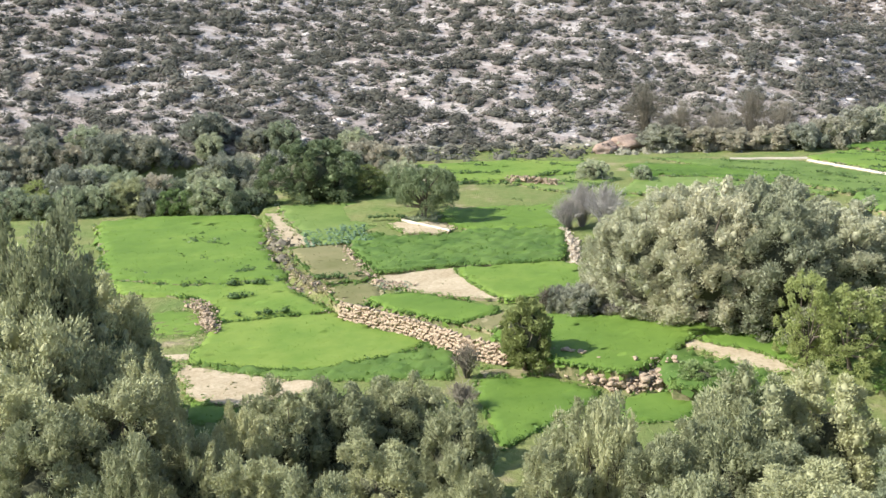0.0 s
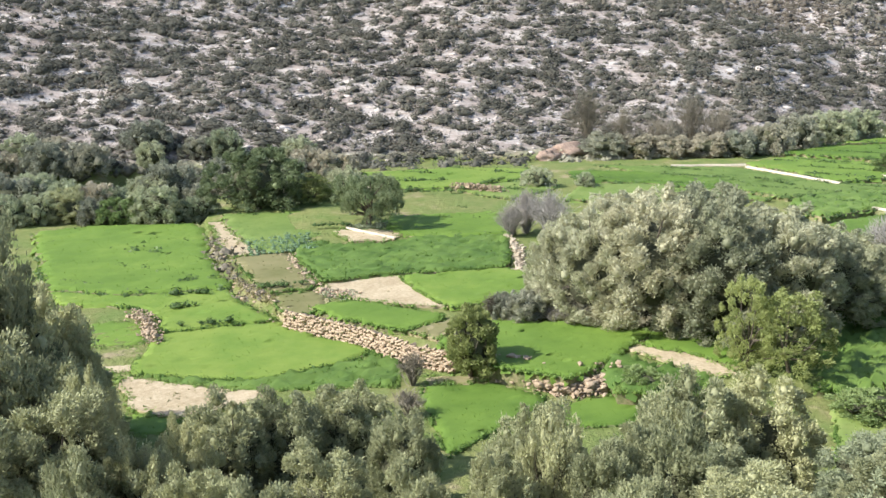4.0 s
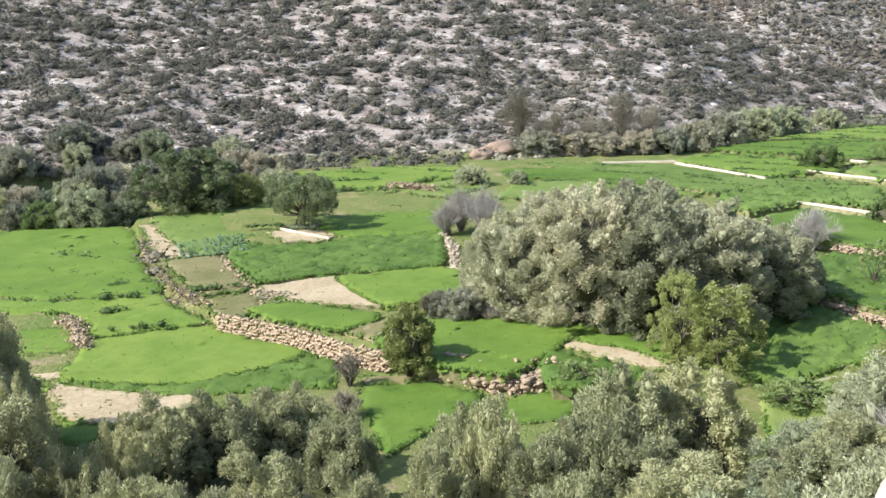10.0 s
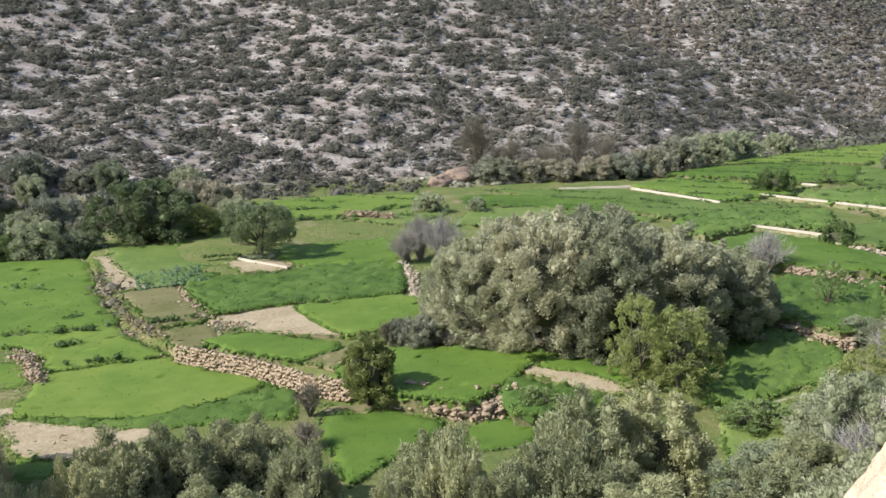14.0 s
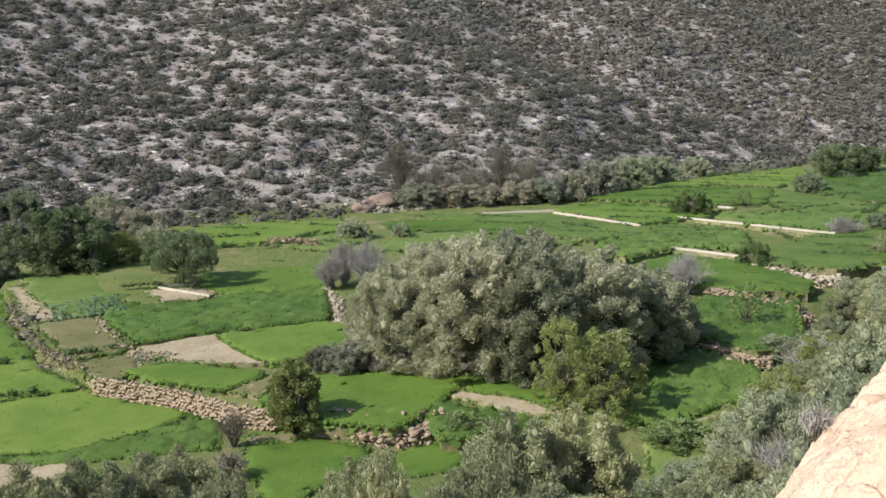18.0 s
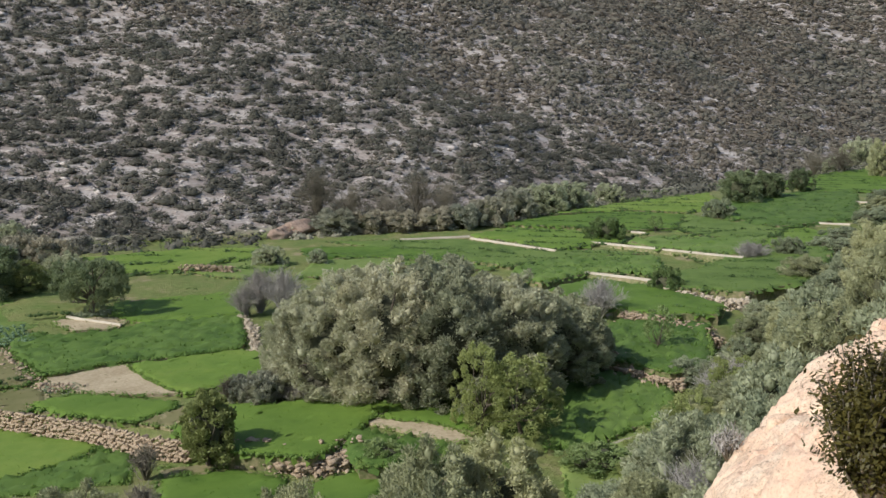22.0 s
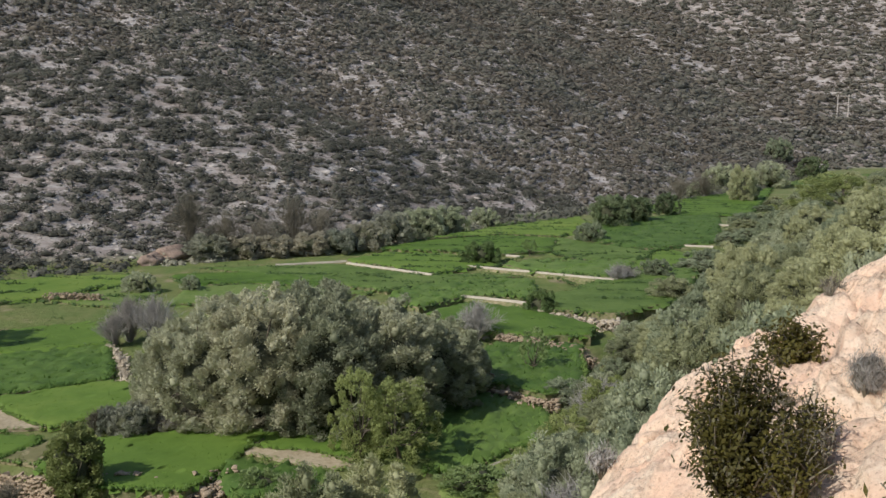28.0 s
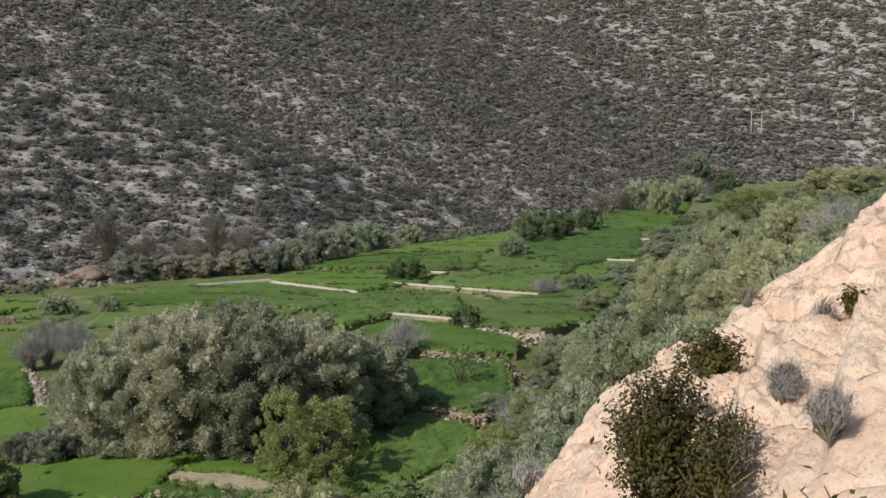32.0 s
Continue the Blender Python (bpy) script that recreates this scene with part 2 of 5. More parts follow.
CROPS = {
    "wheat": foliage("young_wheat", [(0.08, (0.075, 0.150, 0.026)), (0.28, (0.150, 0.255, 0.046)), (0.5, (0.200, 0.315, 0.058)), (0.8, (0.300, 0.390, 0.085))], 0.35, 0.6, 0.22),
    "alfalfa": foliage("alfalfa_leaves", [(0.08, (0.062, 0.125, 0.026)), (0.3, (0.120, 0.205, 0.046)), (0.5, (0.165, 0.260, 0.060)), (0.9, (0.250, 0.335, 0.100))], 0.3, 0.6, 0.4),
    "meadow": foliage("meadow_grass", [(0.08, (0.095, 0.165, 0.036)), (0.3, (0.175, 0.265, 0.066)), (0.5, (0.225, 0.315, 0.085)), (0.85, (0.330, 0.385, 0.130))], 0.35, 0.6, 0.3),
    "fallow": foliage("dry_weeds", [(0.1, (0.14, 0.15, 0.05)), (0.5, (0.25, 0.23, 0.11)), (0.95, (0.40, 0.35, 0.21))], 0.2, 0.8, 0.3),
}


# ---- building blocks ----
RNG = np.random.default_rng(7)


def raw_mesh(name, verts, faces, material, smooth=False):
    """A mesh from arrays: verts (n, 3) and faces (m, k), all with k corners."""
    me = bpy.data.meshes.new(name)
    verts, faces = np.asarray(verts, np.float32), np.asarray(faces, np.int32)
    k = faces.shape[1]
    me.vertices.add(len(verts))
    me.vertices.foreach_set("co", verts.ravel())
    me.loops.add(faces.size)
    me.loops.foreach_set("vertex_index", faces.ravel())
    me.polygons.add(len(faces))
    me.polygons.foreach_set("loop_start", np.arange(0, faces.size, k, dtype=np.int32))
    me.update(calc_edges=True)
    me.materials.append(material)
    if smooth:
        me.shade_smooth()
    return me


def mesh_part(name, me, parent, label=""):
    ob = new(name, me)
    ob.parent = parent
    return tagged(ob, label)


def part(name, bm, material, parent, label=""):
    me = bpy.data.meshes.new(name)
    bm.to_mesh(me)
    bm.free()
    me.materials.append(material)
    return mesh_part(name, me, parent, label)


def thing(name, label, category, group="", kind=""):
    return tagged(new(name), label, category, group, kind)


def ico(level):
    bm = bmesh.new()
    bmesh.ops.create_icosphere(bm, subdivisions=level, radius=1)
    v = np.array([x.co[:] for x in bm.verts])
    f = np.array([[w.index for w in x.verts] for x in bm.faces])
    bm.free()
    return v, f


ICO1, ICO2, ICO3 = ico(1), ico(2), ico(3)
OCTA = (np.array([(1, 0, 0), (0, 1, 0), (-1, 0, 0), (0, -1, 0), (0, 0, 1), (0, 0, -1.0)]), np.array([(0, 1, 4), (1, 2, 4), (2, 3, 4), (3, 0, 4), (1, 0, 5), (2, 1, 5), (3, 2, 5), (0, 3, 5)]))


def lumpy(v, seed, amount=0.25, freq=1.6):
    """Unit-sphere points pushed in and out by noise."""
    return v * np.array([1 + amount * noise.noise(Vector(p * freq) + Vector((seed * 7.3, seed * 3.1, 0))) for p in v])[:, None]


def unit(a):
    return a / np.maximum(np.linalg.norm(a, axis=-1, keepdims=True), 1e-9)


def sprays(centres, out, length, width, rng, lift=0.3):
    """Small rhombic leaf sprays at the centres, turned at random about their outward way. Returns verts and quads."""
    n = len(centres)
    a = rng.normal(size=(n, 3))
    a = unit(a - out * (a * out).sum(1, keepdims=True) * 0.75 + np.array([0, 0, lift]))
    b = unit(np.cross(a, out + rng.normal(size=(n, 3)) * 0.35))
    l = (length * rng.uniform(0.6, 1.3, n))[:, None]
    w = (width * rng.uniform(0.6, 1.3, n))[:, None]
    v = np.stack([centres - a * l * 0.5, centres + b * w * 0.5 - a * l * 0.05, centres + a * l * 0.5, centres - b * w * 0.5 - a * l * 0.05], 1)
    return v.reshape(-1, 3), np.arange(4 * n).reshape(n, 4)


def dome_boughs(rng, h, w, count, thick=(0.10, 0.16), long=(1.5, 2.4), low=0.05, wob=0.14, belly=0.36):
    """Boughs all over a domed crown. Rows: middle x, y, z, way x, y, z, radius, length."""
    ph = rng.uniform(0, 6.28, 3)
    rows = []
    for i in range(count):
        up = low + (0.97 - low) * ((i + 0.5) / count)
        a = i * 2.39996 + rng.uniform(-0.4, 0.4)
        k = (up - belly) / (1 - belly) if up > belly else (belly - up) / 0.75
        ring = math.sqrt(max(0.02, 1 - k * k)) * w / 2 * (1 + wob * math.sin(2 * a + ph[0]) + 0.7 * wob * math.sin(5 * a + ph[1]))
        deep = 1.0 if rng.random() < 0.7 else rng.uniform(0.62, 0.82)
        tip = np.array([ring * math.cos(a) * deep, ring * math.sin(a) * deep, h * up * (1 + rng.normal() * 0.05) * (0.7 + 0.3 * deep)])
        out = unit(np.array([math.cos(a) * ring / w * 2, math.sin(a) * ring / w * 2, max(up - 0.3, -0.15) * 1.3]))
        way = unit(out * 0.7 + [0, 0, 0.85 if up > 0.22 else 0.3] + rng.normal(size=3) * 0.18)
        r = rng.uniform(*thick) * w
        l = r * rng.uniform(*long)
        mid = tip - way * l * 0.5
        mid[2] = min(max(mid[2], r * 0.55), h - r * 0.8)
        rows.append((*mid, *way, r, l))
    return np.array(rows)


def over_bough(boughs, which, d, grow=1.0):
    """Places on the boughs' long rounded bodies, in the ways d from their middles, and the ways outward there."""
    mid, way, r, l = boughs[which, :3], boughs[which, 3:6], boughs[which, 6:7], boughs[which, 7:8] * 0.62
    up = (d * way).sum(1, keepdims=True)
    side = d - up * way
    return mid + (side * r * (1 - 0.25 * up) + way * up * l) * grow, unit(side / r + way * up / l)


def leafy(boughs, tufts, per, length, width, rng, spread=0.15):
    """Small tufts of leaves close over each bough, turned outward, so that every bough has a lit and a shaded side. Returns verts and quads."""
    which = np.repeat(np.arange(len(boughs)), tufts)
    way = boughs[which, 3:6]
    d = unit(rng.normal(size=(len(which), 3)))
    up = (d * way).sum(1, keepdims=True)
    d = np.where(up < -0.55, d - 2 * up * way, d)
    lump = 1 + 0.13 * np.sin(d[:, :1] * 6 + which[:, None]) * np.sin(d[:, 1:2] * 5 + which[:, None] * 2)
    root, out = over_bough(boughs, which, d, lump * rng.uniform(0.80, 1.14, (len(which), 1)))
    k = np.repeat(np.arange(len(which)), per)
    n = len(k)
    r = boughs[which[k], 6:7]
    off = rng.normal(size=(n, 3))
    off -= out[k] * (off * out[k]).sum(1, keepdims=True) * 0.5
    p = root[k] + off * r * spread + out[k] * np.abs(rng.normal(size=(n, 1))) * r * 0.09
    a = unit(way[k] * 0.55 + out[k] * 0.30 + off * 0.25 + rng.normal(size=(n, 3)) * 0.30)
    b = unit(np.cross(a, unit(out[k] + off * 0.20 + rng.normal(size=(n, 3)) * 0.22)))
    ln, wd = (length * rng.uniform(0.6, 1.4, n))[:, None], (width * rng.uniform(0.6, 1.3, n))[:, None]
    v = np.stack([p - a * ln * 0.5, p + b * wd * 0.5 - a * ln * 0.05, p + a * ln * 0.5, p - b * wd * 0.5 - a * ln * 0.05], 1)
    return v.reshape(-1, 3), np.arange(4 * n).reshape(n, 4)


def leaf_mass(boughs, core):
    """The dense leafy mass inside each bough. Returns verts and triangles."""
    vs, fs, base = [], [], 0
    for i in range(len(boughs)):
        p, _ = over_bough(boughs, np.full(len(ICO1[0]), i), ICO1[0], core)
        vs.append(boughs[i, :3] + lumpy(p - boughs[i, :3], i + 3, 0.35, 3.0))
        fs.append(ICO1[1] + base)
        base += len(p)
    return np.concatenate(vs), np.concatenate(fs)


# a dark lump that stands in for deep shade seen between the boughs
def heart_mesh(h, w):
    return raw_mesh("crown_interior", lumpy(ICO2[0], 5, 0.4, 2.0) * [w * 0.31, w * 0.31, h * 0.34] + [0, 0, h * 0.42], ICO2[1], M_crown_shade)


def bough_tree(name, label, category, h, w, boughs, tufts, per, length, width, leaves, rng, trunk=0.12, core=0.60, group="", spread=0.24):
    t = thing(name, label, category, group)
    ends = boughs[rng.permutation(len(boughs))[:14], :3]
    mesh_part("trunk", raw_mesh("trunk", *tube_arrays(limbs(rng, h * 0.75, trunk, ends)), M_bark, True), t, "grey forked trunk")
    v, f = leafy(boughs, tufts, per, length, width, rng, spread)
    f = np.concatenate([f[:, [0, 1, 2]], f[:, [0, 2, 3]]])
    if core:
        cv, cf = leaf_mass(boughs, core)
        v, f = np.concatenate([v, cv]), np.concatenate([f, cf + len(v)])
    mesh_part("crown", raw_mesh("crown", v, f, leaves), t)
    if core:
        mesh_part("crown_interior", heart_mesh(h, w), t, "lumpy core of the crown, coloured dark as the shade between boughs")
    return t


def tube_arrays(paths, sides=5):
    """Tapered limbs: each path is a list of (x, y, z, radius)."""
    vs, fs, base = [], [], 0
    ang = np.arange(sides) * 2 * np.pi / sides
    for path in paths:
        path = np.asarray(path, float)
        way = unit(np.gradient(path[:, :3], axis=0))
        ref = np.where(np.abs(way[:, 2:]) > 0.9, [[1.0, 0, 0]], [[0, 0, 1.0]])
        a = unit(np.cross(way, ref))
        b = np.cross(way, a)
        ring = path[:, None, :3] + path[:, None, 3:] * (np.cos(ang)[None, :, None] * a[:, None] + np.sin(ang)[None, :, None] * b[:, None])
        k = len(path)
        i = np.arange(k * sides).reshape(k, sides)
        j = np.roll(i, -1, 1)
        q = np.stack([i[:-1], j[:-1], j[1:], i[1:]], -1).reshape(-1, 4)
        vs.append(ring.reshape(-1, 3))
        fs.append(q + base)
        base += k * sides
    return np.concatenate(vs), np.concatenate(fs)


def limbs(rng, height, radius, ends, bend=0.12):
    """A trunk that forks into limbs which run to the given ends."""
    fork = np.array([rng.normal() * 0.05 * height, rng.normal() * 0.05 * height, height * 0.28])
    paths = [[(0, 0, -0.3, radius * 1.35), (*(fork * 0.5), radius), (*fork, radius * 0.85)]]
    for e in ends:
        e = np.asarray(e, float)
        mid = (fork + e) / 2 + rng.normal(size=3) * bend * height * 0.5
        paths.append([(*fork, radius * 0.6), (*mid, radius * 0.35), (*e, radius * 0.08)])
    return paths


KINDS = {}


def planted(kind, x, y, h, w, turn=None, sink=0.05):
    """A copy of one of the kind's models, of height h and width w, at x, y."""
    models = KINDS[kind]
    k = int(RNG.integers(len(models)))
    ob, h0, w0 = models[k]
    z = float(ground_z(np.array([float(x)]), np.array([float(y)]))[0]) - sink
    a = RNG.uniform(0, 6.283) if turn is None else turn
    m = Matrix.Translation((x, y, z)) @ Matrix.Rotation(a, 4, "Z") @ Matrix.Diagonal((w / w0, w / w0, h / h0, 1))
    if not ob.get("placed"):
        ob["placed"] = 1
        ob.matrix_basis = m
        return ob
    c = copy_thing(ob, Matrix.Identity(4))
    c.matrix_basis = m
    return c


# ---- ground ----
FOOT_X = [-400, -60, -30, -12, 0, 27, 44, 62, 78, 100, 142, 230, 275, 330, 420, 600, 900]
FOOT_Y = [75, 98, 102, 105, 106, 109, 112, 119, 127, 135, 154, 206, 222, 218, 165, 20, -220]
BANK_X = [-9.2, -8.0, -6.4, -4.2, -1.3, 0.6, 2.7, 5.6, 7.6, 10, 12, 14, 16, 18, 20, 24, 26, 34, 40, 48, 60, 90]
BANK_Y = [120, 84, 72.5, 63.3, 57, 55.2, 53.6, 50.2, 46.8, 46, 44.4, 44.4, 43.4, 41.6, 41.4, 42.4, 49, 52.5, 54, 59, 66, 90]


def smooth(a):
    a = np.clip(a, 0, 1)
    return a * a * (3 - 2 * a)


def waves(x, y, k):
    return (np.sin(x * k + 1.3) * np.cos(y * k * 1.13 + 0.4) + np.sin(x * k * 2.1 - y * k * 1.7) * 0.5 + np.sin(y * k * 3.3 + x * k * 2.9 + 2) * 0.25) / 1.75


# the near slope has a frame of its own: s along it, u down it
SLOPE_X, SLOPE_Y, SLOPE_Z = 0.71, 2.23, 14.59


def slope_frame(x, y):
    x, y = x - SLOPE_X, y - SLOPE_Y
    return 0.781 * x + 0.624 * y, -0.624 * x + 0.781 * y


def from_slope(s, u):
    return SLOPE_X + 0.781 * s - 0.624 * u, SLOPE_Y + 0.624 * s + 0.781 * u


def rock_edge(s):
    return np.interp(s, [-6, 0, 4, 5.4, 5.8, 6.2, 6.6, 7.0, 7.5, 7.9, 8.6, 9.85, 10.4, 10.6, 10.95, 11.5, 11.9, 12.45, 13.2, 14.1, 15, 22, 60], [0.1, -0.3, -0.6, -0.16, 0.10, 0.36, 0.60, 0.64, 0.66, 0.74, 0.50, 0.46, 0.32, -0.2, -0.6, -0.8, -1.1, -1.67, -1.96, -2.22, -2.7, -6.0, -9])


def ground_z(x, y):
    s, u = slope_frame(x, y)
    e = rock_edge(s)
    near = SLOPE_Z - 0.6375 * np.maximum(u, np.interp(s, [15, 21, 60, 100, 150, 400], [-25.0, -4.0, -4.0, 3.0, 9.0, 12.0])) - 6.5 * np.maximum(smooth((u - e + 0.6) / 4.5), smooth((s - 15.5) / 5)) - 0.35 * smooth((s - 1.5) / 2)
    near = near + waves(x, y, 0.7) * 0.25 * smooth((u - e) / 4)
    d = y - np.interp(x, FOOT_X, FOOT_Y) - waves(x, x * 0.3, 0.12) * 2.0
    hill = 1.5 + np.maximum(d, 0) * 0.40 + waves(x, y, 0.055) * np.clip(d, 0, 30) * 0.06 + waves(x, y, 0.25) * np.clip(d, 0, 8) * 0.06
    hill = np.where(d > 0, hill, 0)
    floor = 0.62 * smooth((y - np.interp(x, BANK_X, BANK_Y)) / 0.7) + 0.80 * smooth((y - 58) / 40) * smooth((x + 6) / 8) + 0.4 * smooth((x - 45) / 40) * smooth((y - 74) / 18) + waves(x, y, 0.35) * 0.05 - 0.06
    return np.maximum(np.maximum(near, hill), floor)


def stretch(*bits):
    return np.unique(np.round(np.concatenate([np.arange(a, b, c) for a, b, c in bits]), 3))


def build_ground():
    xs = stretch((-900, -120, 30), (-120, -45, 3), (-45, -15, 1), (-15, 40, 0.5), (40, 110, 1), (110, 300, 3), (300, 660, 6), (660, 1500, 30))
    ys = stretch((-600, -30, 30), (-30, 20, 1.5), (20, 40, 1), (40, 70, 0.5), (70, 130, 1), (130, 320, 3), (320, 560, 6), (560, 1500, 30))
    X, Y = np.meshgrid(xs, ys)
    i = np.arange(X.size).reshape(X.shape)
    q = np.stack([i[:-1, :-1], i[:-1, 1:], i[1:, 1:], i[1:, :-1]], -1).reshape(-1, 4)
    me = raw_mesh("ground", np.stack([X, Y, ground_z(X, Y)], -1).reshape(-1, 3), q, M_ground, True)
    tagged(new("ground", me), "dry stony valley ground rising into a scrubby hillside", "ground", kind="structure")


build_ground()


# ---- hillside scrub ----
def scrub_templates(cards, rng, count=10, size=0.42):
    """Ragged bushes: a small rough body under sprigs that point out and up."""
    out = []
    for k in range(count):
        v, f = OCTA
        body = v * [0.52, 0.52, 0.5] * rng.uniform(0.7, 1.2, (len(v), 1))
        p = unit(rng.normal(size=(cards, 3)))
        p[:, 2] = np.abs(p[:, 2])
        q, _ = sprays(p * rng.uniform(0.5, 0.98, (cards, 1)) * [1, 1, 0.9], p, size, size * 0.75, rng, 0.5)
        out.append((np.concatenate([body, q.reshape(-1, 4, 3)[:, 1:].reshape(-1, 3)]), np.concatenate([f, np.arange(3 * cards).reshape(-1, 3) + len(body)])))
    return out


def scatter_mesh(name, templates, pos, size, turn, material, rng):
    vs, fs, base = [], [], 0
    which = rng.integers(len(templates), size=len(pos))
    for k, (v, f) in enumerate(templates):
        sel = np.flatnonzero(which == k)
        if not len(sel):
            continue
        c, s = np.cos(turn[sel])[:, None], np.sin(turn[sel])[:, None]
        x, y = v[None, :, 0] * size[sel, 0:1], v[None, :, 1] * size[sel, 1:2]
        w = np.stack([x * c - y * s, x * s + y * c, v[None, :, 2] * size[sel, 2:3]], -1) + pos[sel][:, None]
        vs.append(w.reshape(-1, 3))
        fs.append((f[None] + (np.arange(len(sel)) * len(v))[:, None, None] + base).reshape(-1, 3))
        base += len(sel) * len(v)
    return raw_mesh(name, np.concatenate(vs), np.concatenate(fs), material)


def build_shoulder_scrub():
    """Low scrub over the far shoulder of the near slope."""
    rng = np.random.default_rng(52)
    s, u = 70 + 380 * rng.random(9000), -240 * rng.random(9000) + 8
    x, y = from_slope(s, u)
    k = (u < -4 - (s - 70) * 0.05) & (y < np.interp(x, FOOT_X, FOOT_Y) + 4)
    x, y = x[k], y[k]
    r = rng.lognormal(0.15, 0.35, len(x))
    me = scatter_mesh("shoulder_scrub", scrub_templates(13, rng, 14, 0.55), np.stack([x, y, ground_z(x, y)], -1), np.stack([r * 1.3, r * 1.3, r], -1), rng.uniform(0, 6.28, len(x)), M_hillscrub, rng)
    tagged(new("shoulder_scrub", me), "low grey-green scrub on the far shoulder of the slope", "scrub", kind="stuff")


def build_hill_scrub():
    rng = np.random.default_rng(21)
    n = 420000
    az = rng.uniform(-25, 62, n)
    dist = np.sqrt(rng.uniform(80 ** 2, 600 ** 2, n))
    x, y = dist * np.sin(np.radians(az)), dist * np.cos(np.radians(az))
    d = y - np.interp(x, FOOT_X, FOOT_Y)
    z = ground_z(x, y)
    far = np.clip(dist / 175, 1, 2.4)
    patch = 0.5 + 0.35 * waves(x, y, 0.22) / far + 0.45 * waves(x, y, 0.75) / far ** 0.5
    keep = (d > 1.2) & ((z - 17) / dist < 0.21) & (rng.random(n) < (0.60 + 0.56 * patch) / far ** 1.9)
    x, y, z, dist, far = x[keep], y[keep], z[keep], dist[keep], far[keep]
    r = rng.lognormal(-0.42, 0.45, len(x)) * 0.96 * far
    big = rng.random(len(x)) < np.where(dist < 170, 0.025, 0.006)
    r[big] *= 1.35
    r = np.minimum(r, 1.5 * far) * np.interp(dist, [170, 380], [1.0, 1.19])
    size = np.stack([r * rng.uniform(1.0, 1.75, len(x)), r, r * rng.uniform(0.55, 0.95, len(x)) / far ** 0.35], -1)
    pos = np.stack([x, y, z + size[:, 2] * 0.15], -1)
    turn = rng.normal(0, 0.5, len(x))
    wide = (r > 0.95) & (dist < 175)
    near = (dist < 175) & ~wide
    for sel, shapes in ((near, scrub_templates(24, rng)), (wide, scrub_templates(110, rng, size=0.24)), (dist >= 175, scrub_templates(13, rng, 14, 0.55))):
        me = scatter_mesh("hill_scrub", shapes, pos[sel], size[sel], turn[sel], M_hillscrub, rng)
        tagged(new("hill_scrub", me), "low dark grey-green scrub dotting a dry hillside", "scrub", kind="stuff")
    # pale stones between the bushes
    m = 24000
    x, d = rng.uniform(-60, 260, m), rng.random(m) * 150
    y = np.interp(x, FOOT_X, FOOT_Y) + d + 0.5
    az = np.degrees(np.arctan2(x, y))
    k = (az > -22) & (az < 58)
    x, y = x[k], y[k]
    r = rng.lognormal(-1.75, 0.45, len(x))
    size = np.stack([r * 2.6, r, r * 0.7], -1)
    me = scatter_mesh("hill_stones", [(OCTA[0] * rng.uniform(0.6, 1.2, (6, 1)), OCTA[1]) for q in range(8)], np.stack([x, y, ground_z(x, y)], -1), size, rng.normal(0, 0.6, len(x)), M_limestone, rng)
    tagged(new("hill_stones", me), "pale loose stones scattered over the dry hillside", "stones", kind="stuff")


build_hill_scrub()
build_shoulder_scrub()


# ---- fields ----
def inside_poly(px, py, poly):
    q = np.asarray(poly)
    hit = np.zeros(px.shape, bool)
    for (x0, y0), (x1, y1) in zip(q, np.roll(q, -1, 0)):
        c = (y0 > py) != (y1 > py)
        hit ^= c & (px < (x1 - x0) * (py - y0) / ((y1 - y0) if y1 != y0 else 1e-9) + x0)
    return hit


def rounded(poly, rng):
    """The outline with its sides broken into uneven lengths, as worn by foot and plough."""
    out = []
    q = np.asarray(poly, float)
    for a, b in zip(q, np.roll(q, -1, 0)):
        n = max(1, int(np.hypot(*(b - a)) / 1.1))
        nrm = np.array([-(b - a)[1], (b - a)[0]]) / max(np.hypot(*(b - a)), 1e-6)
        for k in range(n):
            out.append(a + (b - a) * k / n + (nrm * rng.normal() * 0.12 if k else 0))
    return np.array(out)


FIELD_LABELS = {
    "wheat": "bright green field of young wheat with an earth bank",
    "alfalfa": "darker green clumpy alfalfa plot with an earth bank",
    "meadow": "pale yellow-green grassy plot on a low terrace",
    "fallow": "brownish fallow plot with thin dry weeds",
    "dry": "bare tan plot of dry tilled soil",
}
BLADE = {"wheat": (12.0, 0.11, 0.72), "alfalfa": (8.0, 0.22, 0.75), "meadow": (9.0, 0.14, 0.75), "fallow": (2.5, 0.2, 1.0)}


BUND = scrub_templates(16, np.random.default_rng(4), 6, 0.5)


